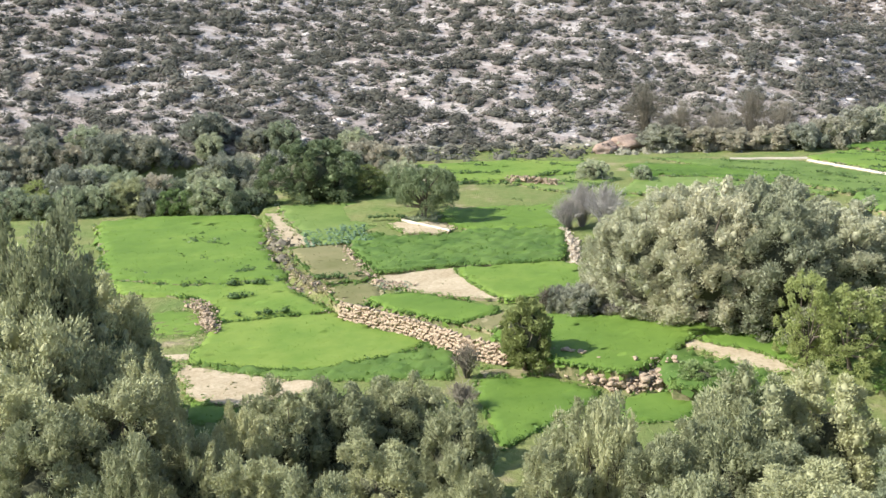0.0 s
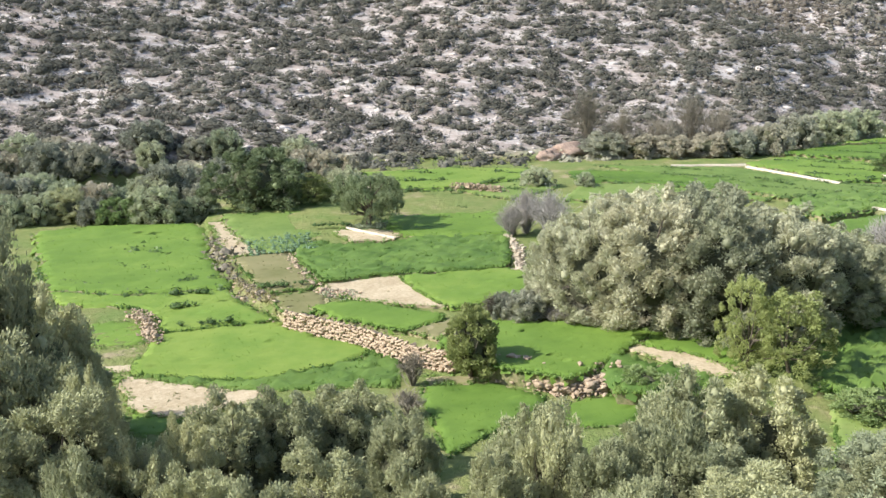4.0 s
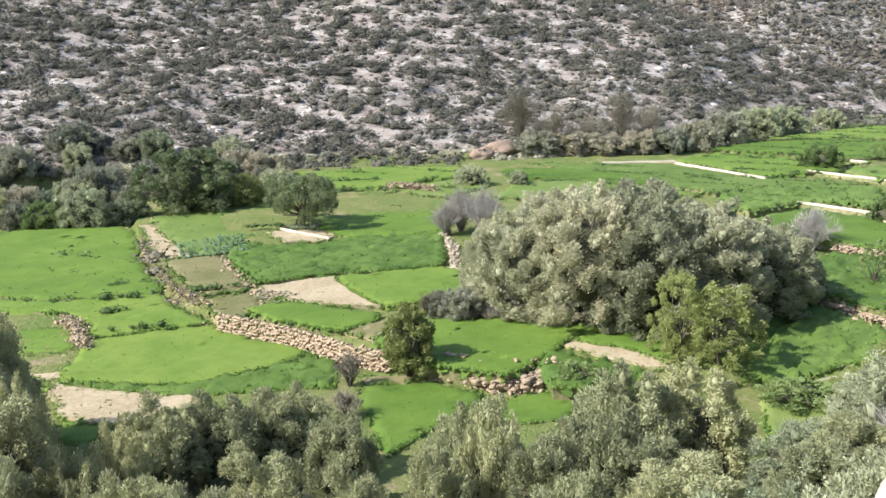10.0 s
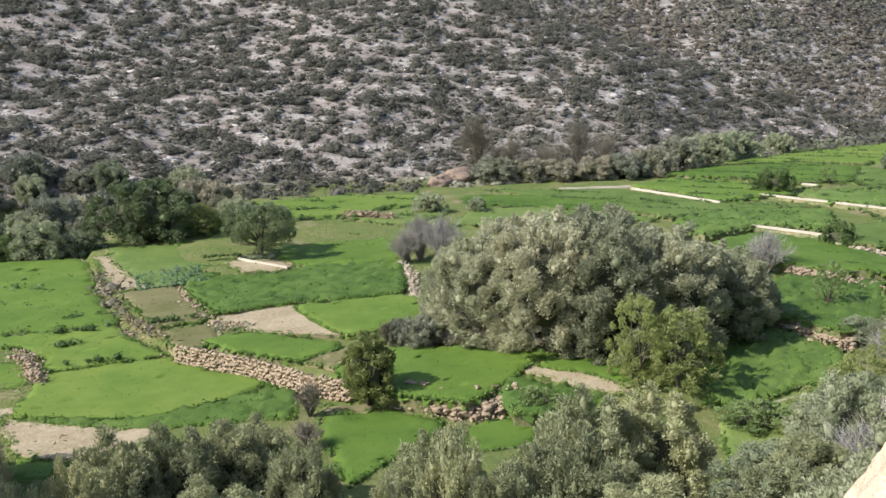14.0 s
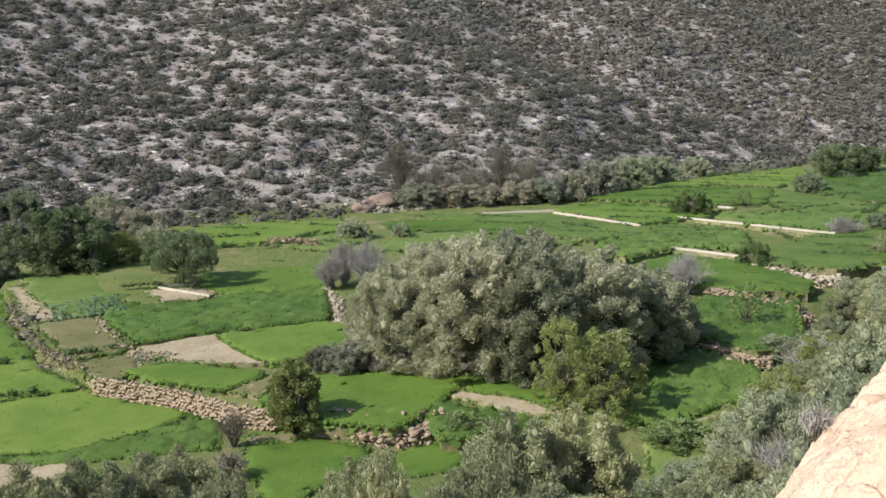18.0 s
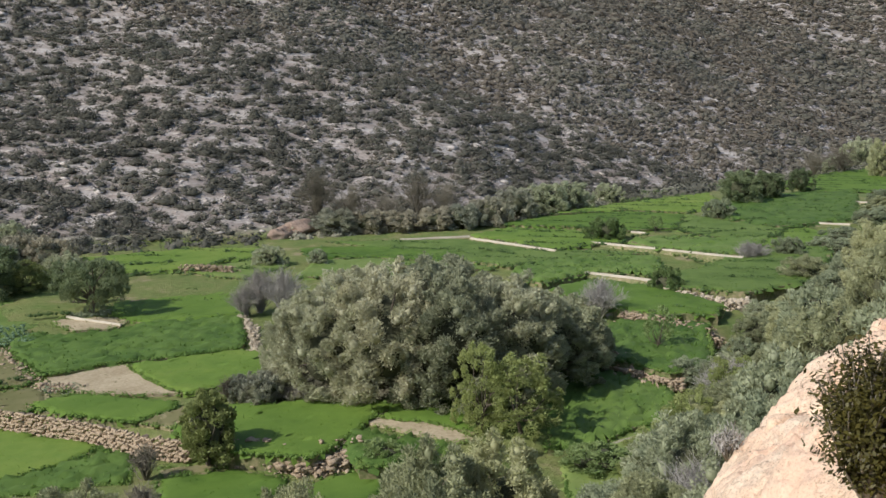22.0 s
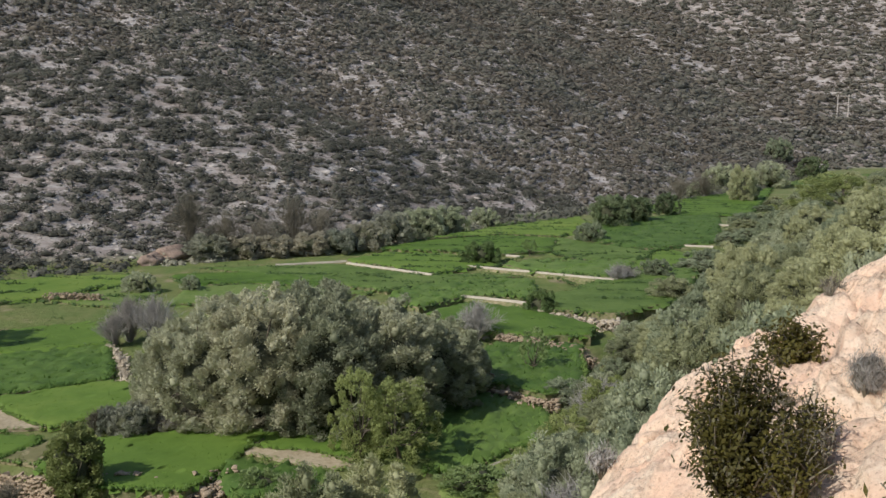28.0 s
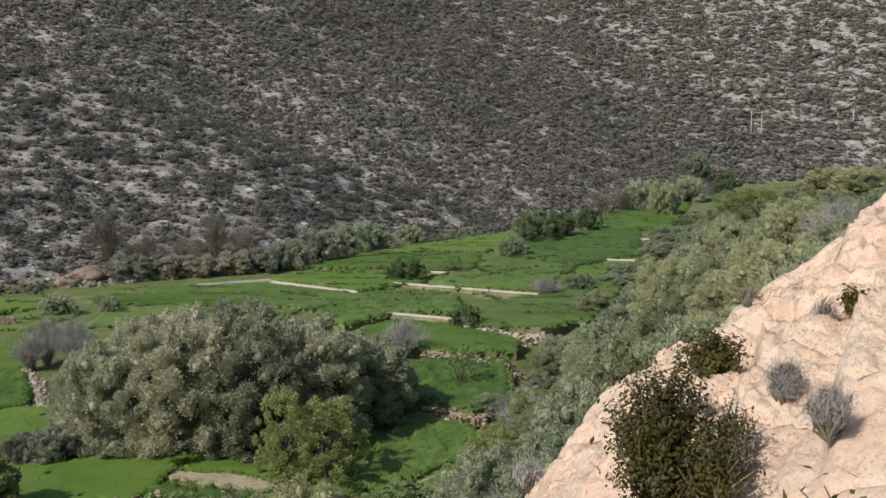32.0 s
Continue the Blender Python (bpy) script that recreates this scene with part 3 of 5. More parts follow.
def field(kind, z, h, outline):
    rng = np.random.default_rng(int(abs(outline[0][0] * 131 + outline[0][1] * 17)) + 3)
    far = np.hypot(*np.mean(outline, 0))
    if far > 80 and kind != "dry":
        mid = np.mean(outline, 0)
        outline = np.asarray(outline) + unit(np.asarray(outline) - mid) * 0.35
    edge = rounded(outline, rng)
    t = thing(f"{kind}_field" if kind != "dry" else "dry_plot", FIELD_LABELS[kind], "field", "terraced fields")
    bm = bmesh.new()
    top = [bm.verts.new((x, y, z + 0.02 * rng.normal())) for x, y in edge]
    low = [bm.verts.new((x, y, z - 1.2)) for x, y in edge]
    f = bm.faces.new(top)
    f.normal_update()
    n = len(edge)
    for i in range(n):
        bm.faces.new((top[i], low[i], low[(i + 1) % n], top[(i + 1) % n]))
    bmesh.ops.triangulate(bm, faces=[f])
    bmesh.ops.recalc_face_normals(bm, faces=bm.faces)
    part("soil_bed", bm, {"dry": M_dry, "fallow": M_fallow}.get(kind, M_bank), t, "earth bed")
    if kind == "dry":
        lo, hi = edge.min(0), edge.max(0)
        c = rng.uniform(lo, hi, (int((hi - lo).prod() * 7), 2))
        c = c[inside_poly(c[:, 0], c[:, 1], edge) & (waves(c[:, 0], c[:, 1], 1.1) + rng.normal(size=len(c)) * 0.3 > 0.42)]
        s = rng.lognormal(-2.6, 0.45, len(c)) * (0.55 if far < 75 else 1.0)
        q = np.concatenate([edge[k] + (edge[(k + 1) % len(edge)] - edge[k]) * rng.random((12, 1)) for k in range(len(edge))])
        q = q + rng.normal(size=q.shape) * 0.16
        r = rng.lognormal(-2.15, 0.4, len(q))
        mesh_part("edge_grass", scatter_mesh("edge_grass", BUND, np.c_[q, np.full(len(q), z - 0.04)], np.stack([r * 1.5, r * 1.5, r], -1), rng.uniform(0, 6.28, len(q)), CROPS["meadow"], rng), t, "grass creeping over the edge")["kind"] = "stuff"
        mesh_part("dry_stubble", scatter_mesh("dry_stubble", BUND, np.c_[c, np.full(len(c), z)], np.stack([s * 1.3, s * 1.3, s], -1), rng.uniform(0, 6.28, len(c)), CROPS["fallow"], rng), t, "sparse dry weeds")["kind"] = "stuff"
        return t
    dens, wide, tall = BLADE[kind]
    scale = 1 if far < 75 else 1.5 if far < 105 else 2.3
    lo, hi = edge.min(0), edge.max(0)
    m = int((hi - lo).prod() * dens / scale ** 2)
    x, y = rng.uniform(lo[0], hi[0], m), rng.uniform(lo[1], hi[1], m)
    k = inside_poly(x, y, edge)
    x, y = x[k], y[k]
    clump = waves(x, y, 1.7 if kind == "alfalfa" else 0.8)
    if kind == "alfalfa":
        k = rng.random(len(x)) < 0.78 + 0.35 * clump
        x, y, clump = x[k], y[k], clump[k]
    # leafy mat: a lumpy sheet of crop over the bed
    step = 0.32 * scale
    gx, gy = np.meshgrid(np.arange(lo[0] - step, hi[0] + step, step), np.arange(lo[1] - step, hi[1] + step, step))
    ins = inside_poly(gx, gy, edge)
    h *= 0.62 if kind in ("wheat", "meadow") else 0.85
    rag = 0.35 if kind == "alfalfa" else 0.10
    gz = z + h * (0.62 + rag * waves(gx, gy, 1.7 if kind == "alfalfa" else 0.8) + rag * 0.8 * rng.normal(size=gx.shape))
    gz = np.where(ins, np.maximum(gz, z + 0.03), z - 0.10 - 0.25 * rng.random(gx.shape))
    i = np.arange(gx.size).reshape(gx.shape)
    q = np.stack([i[:-1, :-1], i[:-1, 1:], i[1:, 1:], i[1:, :-1]], -1)
    use = ins[:-1, :-1].astype(int) + ins[:-1, 1:] + ins[1:, 1:] + ins[1:, :-1] >= 2
    jx, jy = gx + rng.normal(size=gx.shape) * step * 0.2, gy + rng.normal(size=gx.shape) * step * 0.2
    quads = q[use]
    parts_v, parts_f = [np.stack([jx, jy, gz], -1).reshape(-1, 3)], [np.concatenate([quads[:, [0, 1, 2]], quads[:, [0, 2, 3]]])]
    base = gx.size
    # tufts
    n = len(x)
    for b in range(3):
        a = rng.uniform(0, 6.28, n)
        w = wide * scale * rng.uniform(0.5, 1.2, n)
        hh = h * tall * (0.9 + 0.25 * clump + 0.22 * rng.normal(size=n)) * 1.1
        lean = rng.normal(size=(n, 2)) * h * 0.4
        v = np.stack([
            np.stack([x - np.cos(a) * w / 2, y - np.sin(a) * w / 2, np.full(n, z)], -1),
            np.stack([x + np.cos(a) * w / 2, y + np.sin(a) * w / 2, np.full(n, z)], -1),
            np.stack([x + lean[:, 0], y + lean[:, 1], z + np.maximum(hh, 0.05)], -1)], 1)
        parts_v.append(v.reshape(-1, 3))
        parts_f.append(np.arange(3 * n).reshape(n, 3) + base)
        base += 3 * n
    if far <= 72:
        # rank growth along the side that faces the slope
        q = np.concatenate([edge[k] + (edge[(k + 1) % len(edge)] - edge[k]) * rng.random((9, 1)) for k in range(len(edge))])
        q = q[rng.random(len(q)) < np.where(q[:, 1] < edge[:, 1].mean() - 0.3, 0.9, 0.2)] + rng.normal(size=2) * 0.05
        s = rng.lognormal(-1.85, 0.3, len(q))
        mesh_part("edge_growth", scatter_mesh("edge_growth", BUND, np.c_[q, np.full(len(q), z + h * 0.25)], np.stack([s * 1.2, s * 1.2, s], -1), rng.uniform(0, 6.28, len(q)), CROPS["alfalfa"], rng), t, "rank dark green growth along the bank")["kind"] = "stuff"
    else:
        # weeds on the bund, thickest on the side that faces the slope
        q = np.concatenate([edge[k] + (edge[(k + 1) % len(edge)] - edge[k]) * rng.random((3, 1)) for k in range(len(edge))])
        q = q[(rng.random(len(q)) < np.where(q[:, 1] < edge[:, 1].mean(), 0.8, 0.25)) & (waves(q[:, 0], q[:, 1], 0.5) > -0.35)]
        # low dark steps across the plot
        c = rng.uniform(lo, hi, (int((hi - lo).prod() * 24), 2))
        v = (0.5 * c[:, 0] + 0.87 * c[:, 1]) / 4.2 + 0.22 * waves(c[:, 0], c[:, 1], 0.14)
        c = c[inside_poly(c[:, 0], c[:, 1], edge) & (np.abs(v - np.round(v)) < 0.045) & (waves(c[:, 0] + 40 * np.round(v), c[:, 1], 0.16) > -0.15)]
        q = np.concatenate([q, c])
        if len(q):
            s = rng.lognormal(-1.62, 0.35, len(q)) * (1 if far < 85 else 1.25)
            mesh_part("bund_weeds", scatter_mesh("bund_weeds", BUND, np.c_[q, np.full(len(q), z - 0.05)], np.stack([s * 1.3, s * 1.3, s], -1), rng.uniform(0, 6.28, len(q)), M_bund, rng), t, "dark weeds on the bund")["kind"] = "stuff"
    tagged(mesh_part("crop", raw_mesh("crop", np.concatenate(parts_v), np.concatenate(parts_f), CROPS[kind]), t), kind="stuff")
    return t


field("wheat", 0.25, 0.35, [(-21.0, 82.2), (-19.9, 83.2), (-14.9, 84.4), (-8.7, 84.3), (-7.4, 78.5), (-6.2, 71.0), (-4.6, 63.5), (-10.3, 62.8), (-15.7, 64.5), (-17.7, 70.3)])
field("wheat", 0.08, 0.35, [(-15.8, 65.0), (-10.4, 63.3), (-4.6, 64.0), (-3.7, 60.5), (-1.5, 56.8), (-4.7, 55.9), (-7.6, 55.2), (-7.9, 57.4), (-9.6, 60.2), (-11.7, 61.2), (-14.4, 61.5)])
field("wheat", 0.0, 0.3, [(-7.6, 55.2), (-4.7, 56.0), (-1.3, 56.6), (0.2, 54.3), (3.7, 51.3), (1.8, 49.1), (-2.0, 47.3), (-5.5, 48.0), (-8.2, 49.2), (-8.2, 51.2)])
field("alfalfa", -0.05, 0.35, [(-8.2, 49.2), (-5.5, 48.0), (-2.0, 47.3), (1.8, 49.1), (3.8, 51.2), (4.5, 50.7), (4.7, 47.6), (4.4, 45.5), (2.2, 45.9), (-1.9, 45.7), (-5.7, 47.3)])
field("dry", 0.1, 0.03, [(-8.6, 48.4), (-8.2, 48.6), (-5.6, 47.2), (-1.9, 45.7), (-1.6, 44.4), (-3.8, 43.6), (-5.0, 43.0), (-7.6, 44.6)])
field("wheat", -0.05, 0.3, [(-7.5, 44.5), (-5.0, 42.9), (-5.9, 41.3), (-7.3, 41.7)])
field("wheat", -0.1, 0.3, [(-12.5, 57.7), (-10.6, 58.3), (-8.9, 57.6), (-8.2, 54.4), (-8.6, 53.4), (-11.0, 53.8)])
field("dry", 0.0, 0.03, [(-11.1, 53.4), (-8.6, 53.2), (-8.3, 49.6), (-9.3, 49.2)])
field("dry", 0.72, 0.03, [(-7.7, 82.5), (-6.5, 82.4), (-4.5, 75.2), (-2.7, 71.1), (-5.0, 70.4), (-6.0, 74.1)])
field("fallow", 0.7, 0.12, [(-4.8, 69.9), (-2.7, 70.6), (-1.0, 70.8), (0.8, 62.2), (0.3, 60.9), (-1.9, 60.4), (-3.1, 63.2)])
field("fallow", 0.68, 0.1, [(-1.7, 59.9), (1.0, 60.3), (1.5, 57.2), (-0.4, 55.1), (-1.3, 56.9)])
field("meadow", 0.8, 0.25, [(-6.9, 85.0), (-3.1, 85.4), (2.8, 82.7), (3.0, 77.3), (0.4, 74.5), (-0.7, 71.1), (-2.7, 70.4), (-4.4, 74.9), (-6.3, 81.4)])
field("meadow", 0.9, 0.25, [(-1.8, 87.8), (1.5, 87.5), (2.8, 82.7), (-1.3, 84.5)])
field("alfalfa", 0.85, 0.28, [(-0.7, 70.1), (0.8, 74.0), (2.4, 72.2), (6.4, 72.4), (8.2, 74.0), (15.1, 74.2), (14.1, 68.5), (12.9, 64.1), (10.6, 63.7), (4.5, 63.2), (1.2, 62.1), (0.4, 65.6)])
field("wheat", 0.95, 0.3, [(7.9, 89.0), (12.7, 88.6), (12.6, 84.4), (16.6, 83.3), (15.2, 73.8), (8.2, 73.8), (7.1, 75.1), (6.0, 77.7), (7.3, 82.8)])
field("dry", 0.95, 0.03, [(2.1, 76.6), (3.9, 77.9), (6.7, 75.8), (7.0, 74.2), (5.6, 72.6), (3.4, 72.8)])
field("dry", 1.0, 0.03, [(13.0, 88.5), (17.1, 86.8), (16.5, 84.0), (13.2, 85.3)])
field("dry", 0.75, 0.03, [(1.3, 61.9), (2.1, 63.0), (6.0, 63.4), (7.2, 59.0), (8.1, 56.2), (5.4, 57.0), (2.9, 58.5), (1.6, 60.1)])
field("wheat", 0.78, 0.3, [(6.0, 63.0), (10.6, 63.7), (13.1, 64.0), (14.5, 61.7), (14.5, 58.4), (12.0, 57.6), (8.4, 55.6), (7.1, 58.4)])
field("wheat", 0.75, 0.3, [(0.3, 56.9), (2.9, 57.9), (5.3, 56.3), (7.7, 54.4), (7.4, 53.3), (5.3, 51.7), (3.4, 53.2), (1.8, 54.6)])
field("fallow", 0.72, 0.08, [(5.3, 51.9), (7.6, 53.5), (9.1, 54.2), (8.8, 52.6), (6.8, 50.4)])
field("wheat", 0.75, 0.35, [(6.7, 49.8), (8.7, 52.0), (10.5, 52.8), (17.7, 50.8), (18.0, 49.6), (16.0, 47.7), (13.3, 44.6), (12.0, 43.6), (9.5, 45.3), (7.9, 46.7)])
field("wheat", 0.72, 0.3, [(18.1, 49.8), (20.2, 50.1), (21.7, 48.7), (20.3, 44.2), (19.2, 45.6), (16.8, 48.1)])
field("dry", 0.7, 0.03, [(15.8, 47.9), (16.9, 48.3), (19.4, 45.8), (20.0, 43.5), (18.6, 43.2)])
field("alfalfa", 0.62, 0.35, [(14.3, 45.7), (15.5, 47.1), (17.4, 44.9), (18.5, 42.9), (17.0, 41.1), (13.8, 42.0)])
field("wheat", -0.0, 0.3, [(5.6, 45.3), (9.0, 45.6), (11.0, 43.6), (10.5, 42.6), (8.6, 40.5), (7.4, 39.4), (5.8, 37.6), (5.5, 40.5), (5.2, 43.1)])
field("wheat", -0.0, 0.3, [(10.4, 42.2), (13.7, 43.2), (15.4, 42.2), (13.9, 39.8), (11.2, 39.7)])
field("fallow", 0.0, 0.06, [(5.8, 47.0), (8.7, 46.8), (9.0, 46.0), (5.9, 45.7)])
field("wheat", 1.5, 0.3, [(5.6, 101.2), (15.3, 103.0), (20.8, 101.7), (23.8, 100.3), (20.6, 95.7), (12.7, 91.8), (8.6, 91.3), (6.9, 95.2)])
field("meadow", 1.35, 0.25, [(13.9, 93.4), (22.8, 95.9), (22.0, 90.3), (17.7, 86.3), (13.5, 90.4)])
field("alfalfa", 0.3, 0.4, [(28.5, 52.1), (30.7, 54.0), (32.4, 53.1), (34.2, 48.1), (31.6, 43.3), (27.8, 42.6), (24.2, 40.9), (23.0, 41.8)])
field("meadow", 0.1, 0.3, [(23.7, 41.4), (28.0, 42.9), (32.2, 43.7), (29.4, 39.6), (24.9, 36.5), (20.7, 32.8), (19.0, 32.2)])
field("alfalfa", 1.0, 0.35, [(37.5, 60.8), (39.3, 61.2), (44.2, 58.1), (37.2, 48.5), (34.4, 48.4), (32.9, 52.4)])
field("wheat", 1.35, 0.3, [(38.6, 71.8), (44.4, 74.7), (47.8, 70.6), (48.7, 62.2), (45.9, 59.2), (41.8, 60.8), (40.3, 63.5)])
field("meadow", 1.6, 0.25, [(52.1, 73.7), (61.2, 75.6), (69.5, 76.3), (73.8, 78.2), (61.3, 67.0), (52.3, 64.2), (48.4, 68.3)])
field("alfalfa", 1.45, 0.35, [(41.6, 81.7), (50.0, 84.4), (55.8, 81.9), (50.6, 73.2), (46.0, 77.4), (39.9, 74.2), (38.7, 76.9)])
field("meadow", 1.45, 0.3, [(30.0, 103.0), (43.6, 99.1), (47.9, 88.3), (52.1, 88.1), (56.1, 84.2), (49.2, 85.2), (41.0, 82.8), (39.2, 86.2), (36.9, 91.8)])
field("wheat", 1.6, 0.3, [(45.1, 101.0), (51.8, 105.1), (57.3, 100.8), (58.4, 91.0), (54.2, 90.6), (49.2, 89.1)])
field("alfalfa", 1.7, 0.35, [(58.7, 90.4), (62.4, 91.9), (66.6, 88.9), (73.3, 87.4), (63.5, 78.5), (58.5, 85.9)])
field("wheat", 1.8, 0.3, [(51.8, 106.7), (59.1, 111.0), (71.9, 112.5), (76.7, 106.7), (68.6, 97.0), (62.3, 97.1), (58.8, 102.1)])
field("meadow", 1.8, 0.3, [(77.8, 107.4), (77.6, 99.7), (79.3, 92.0), (74.6, 87.2), (67.3, 89.8), (68.5, 95.5)])
field("wheat", 2.0, 0.3, [(61.5, 112.5), (76.2, 119.4), (95.8, 127.6), (87.9, 114.4), (77.7, 107.6), (72.0, 112.6)])
field("alfalfa", 2.0, 0.3, [(88.2, 114.2), (105.3, 121.7), (119.2, 122.2), (93.5, 95.3), (79.6, 92.3), (78.9, 100.3)])
field("wheat", 2.1, 0.3, [(111.9, 133.3), (138.9, 149.0), (174.5, 162.3), (123.4, 119.0), (113.3, 121.2)])
field("meadow", 2.2, 0.3, [(183.3, 168.8), (226.2, 192.4), (250.9, 193.3), (224.0, 170.6), (196.5, 161.9)])
field("meadow", 1.5, 0.25, [(66.2, 81.7), (76.1, 81.2), (65.9, 71.2), (57.8, 71.2), (57.7, 76.0)])
field("wheat", 1.6, 0.25, [(77.8, 96.3), (90.1, 96.0), (76.8, 82.0), (67.5, 83.3)])
field("wheat", 1.45, 0.3, [(25.9, 99.3), (33.7, 98.2), (37.8, 95.2), (39.8, 90.3), (36.6, 88.0), (31.5, 91.9), (25.9, 93.2)])
field("meadow", 1.35, 0.3, [(25.7, 92.2), (31.3, 91.2), (36.3, 87.1), (39.1, 82.8), (31.3, 82.3), (22.2, 85.0)])
field("alfalfa", 1.45, 0.3, [(42.6, 82.4), (50.2, 84.6), (53.8, 81.5), (46.3, 77.9), (41.0, 77.3)])


# ---- irrigation channels ----
def channel(width, z, line):
    """An open concrete channel: two low walls and a bed."""
    rng = np.random.default_rng(int(abs(line[0][0] * 37)) + 1)
    pts = []
    for (x0, y0), (x1, y1) in zip(line, line[1:]):
        k = max(2, int(math.hypot(x1 - x0, y1 - y0) / 1.2))
        pts += [(x0 + (x1 - x0) * i / k, y0 + (y1 - y0) * i / k) for i in range(k)]
    pts.append(line[-1])
    p = np.array(pts, float) + rng.normal(size=(len(pts), 2)) * 0.05
    n = unit(np.gradient(p, axis=0))[:, ::-1] * [1, -1]
    w, z = width * 0.13, z - 0.16
    t = thing("irrigation_channel", "pale concrete irrigation channel between green plots", "channel", "irrigation channels")
    trough = [(-w - 0.05, -0.17), (-w - 0.05, 0.04), (-w, 0.04), (-w, -0.12), (w, -0.12), (w, 0.04), (w + 0.05, 0.04), (w + 0.05, -0.17)]
    bank = [(-w - 0.75, -1.3), (-w - 0.28, -0.25), (-w - 0.04, -0.13), (w + 0.04, -0.13), (w + 0.28, -0.25), (w + 0.75, -1.3)]
    for name, prof, material, shake in (("trough", trough, M_mortar, 0.015), ("earth_bank", bank, M_bank, 0.0)):
        v = np.stack([np.c_[p + n * a, np.full(len(p), z + b) + rng.normal(size=len(p)) * shake] for a, b in prof], 1)
        i = np.arange(v.shape[0] * len(prof)).reshape(-1, len(prof))
        q = np.stack([i[:-1, :-1], i[:-1, 1:], i[1:, 1:], i[1:, :-1]], -1).reshape(-1, 4)
        mesh_part(name, raw_mesh(name, v.reshape(-1, 3), q, material), t)
    m = int(len(p) * 9)
    k = rng.integers(len(p), size=m)
    side = np.sign(rng.normal(size=m)) * (w + rng.uniform(0.14, 0.6, m))
    r = 0.17 * rng.lognormal(0, 0.3, m)
    at = np.c_[p[k] + n[k] * side[:, None] + rng.normal(size=(m, 2)) * 0.25, z - 0.12 - np.abs(side) * 0.75]
    mesh_part("bank_grass", scatter_mesh("bank_grass", BUND, at, np.stack([r * 1.4, r * 1.4, r], -1), rng.uniform(0, 6.28, m), CROPS["meadow"], rng), t, "grass on the channel's bank")["kind"] = "stuff"


channel(0.6, 1.74, [(37.3, 101.6), (45.0, 100.8)])
channel(0.6, 1.78, [(44.4, 99.4), (46.6, 93.7), (48.7, 88.4)])
channel(0.6, 1.84, [(54.6, 91.6), (59.0, 84.4), (62.7, 77.6)])
channel(0.6, 1.66, [(45.5, 77.4), (47.6, 73.8), (49.5, 70.2)])
channel(0.6, 1.65, [(37.0, 92.8), (38.3, 87.9)])
channel(0.6, 1.9, [(58.9, 103.2), (60.2, 101.6)])
channel(0.6, 1.9, [(62.6, 96.5), (63.4, 94.8)])
channel(0.9, 2.3, [(115.3, 130.6), (125.1, 120.0)])
channel(0.9, 2.2, [(105.4, 110.5), (107.7, 108.0)])
channel(0.9, 2.1, [(86.0, 93.8), (88.5, 91.1)])
channel(0.9, 2.5, [(156.2, 157.8), (158.9, 155.3)])
channel(0.3, 1.16, [(1.8, 84.3), (3.5, 81.3)])
channel(0.3, 1.22, [(3.2, 77.3), (4.8, 75.3), (6.5, 73.4)])
channel(0.4, 1.5, [(4.9, 96.4), (6.1, 92.4)])
channel(0.5, 0.85, [(14.7, 73.3), (14.6, 68.6), (13.7, 63.8), (14.5, 61.4)])
channel(0.35, 1.0, [(39.7, 64.2), (42.8, 63.8)])
channel(0.35, 0.35, [(24.4, 40.7), (27.0, 41.8), (29.7, 42.3)])


# ---- trees and bushes: the models ----
def model(kind, ob, h, w):
    KINDS.setdefault(kind, []).append((ob, h, w))


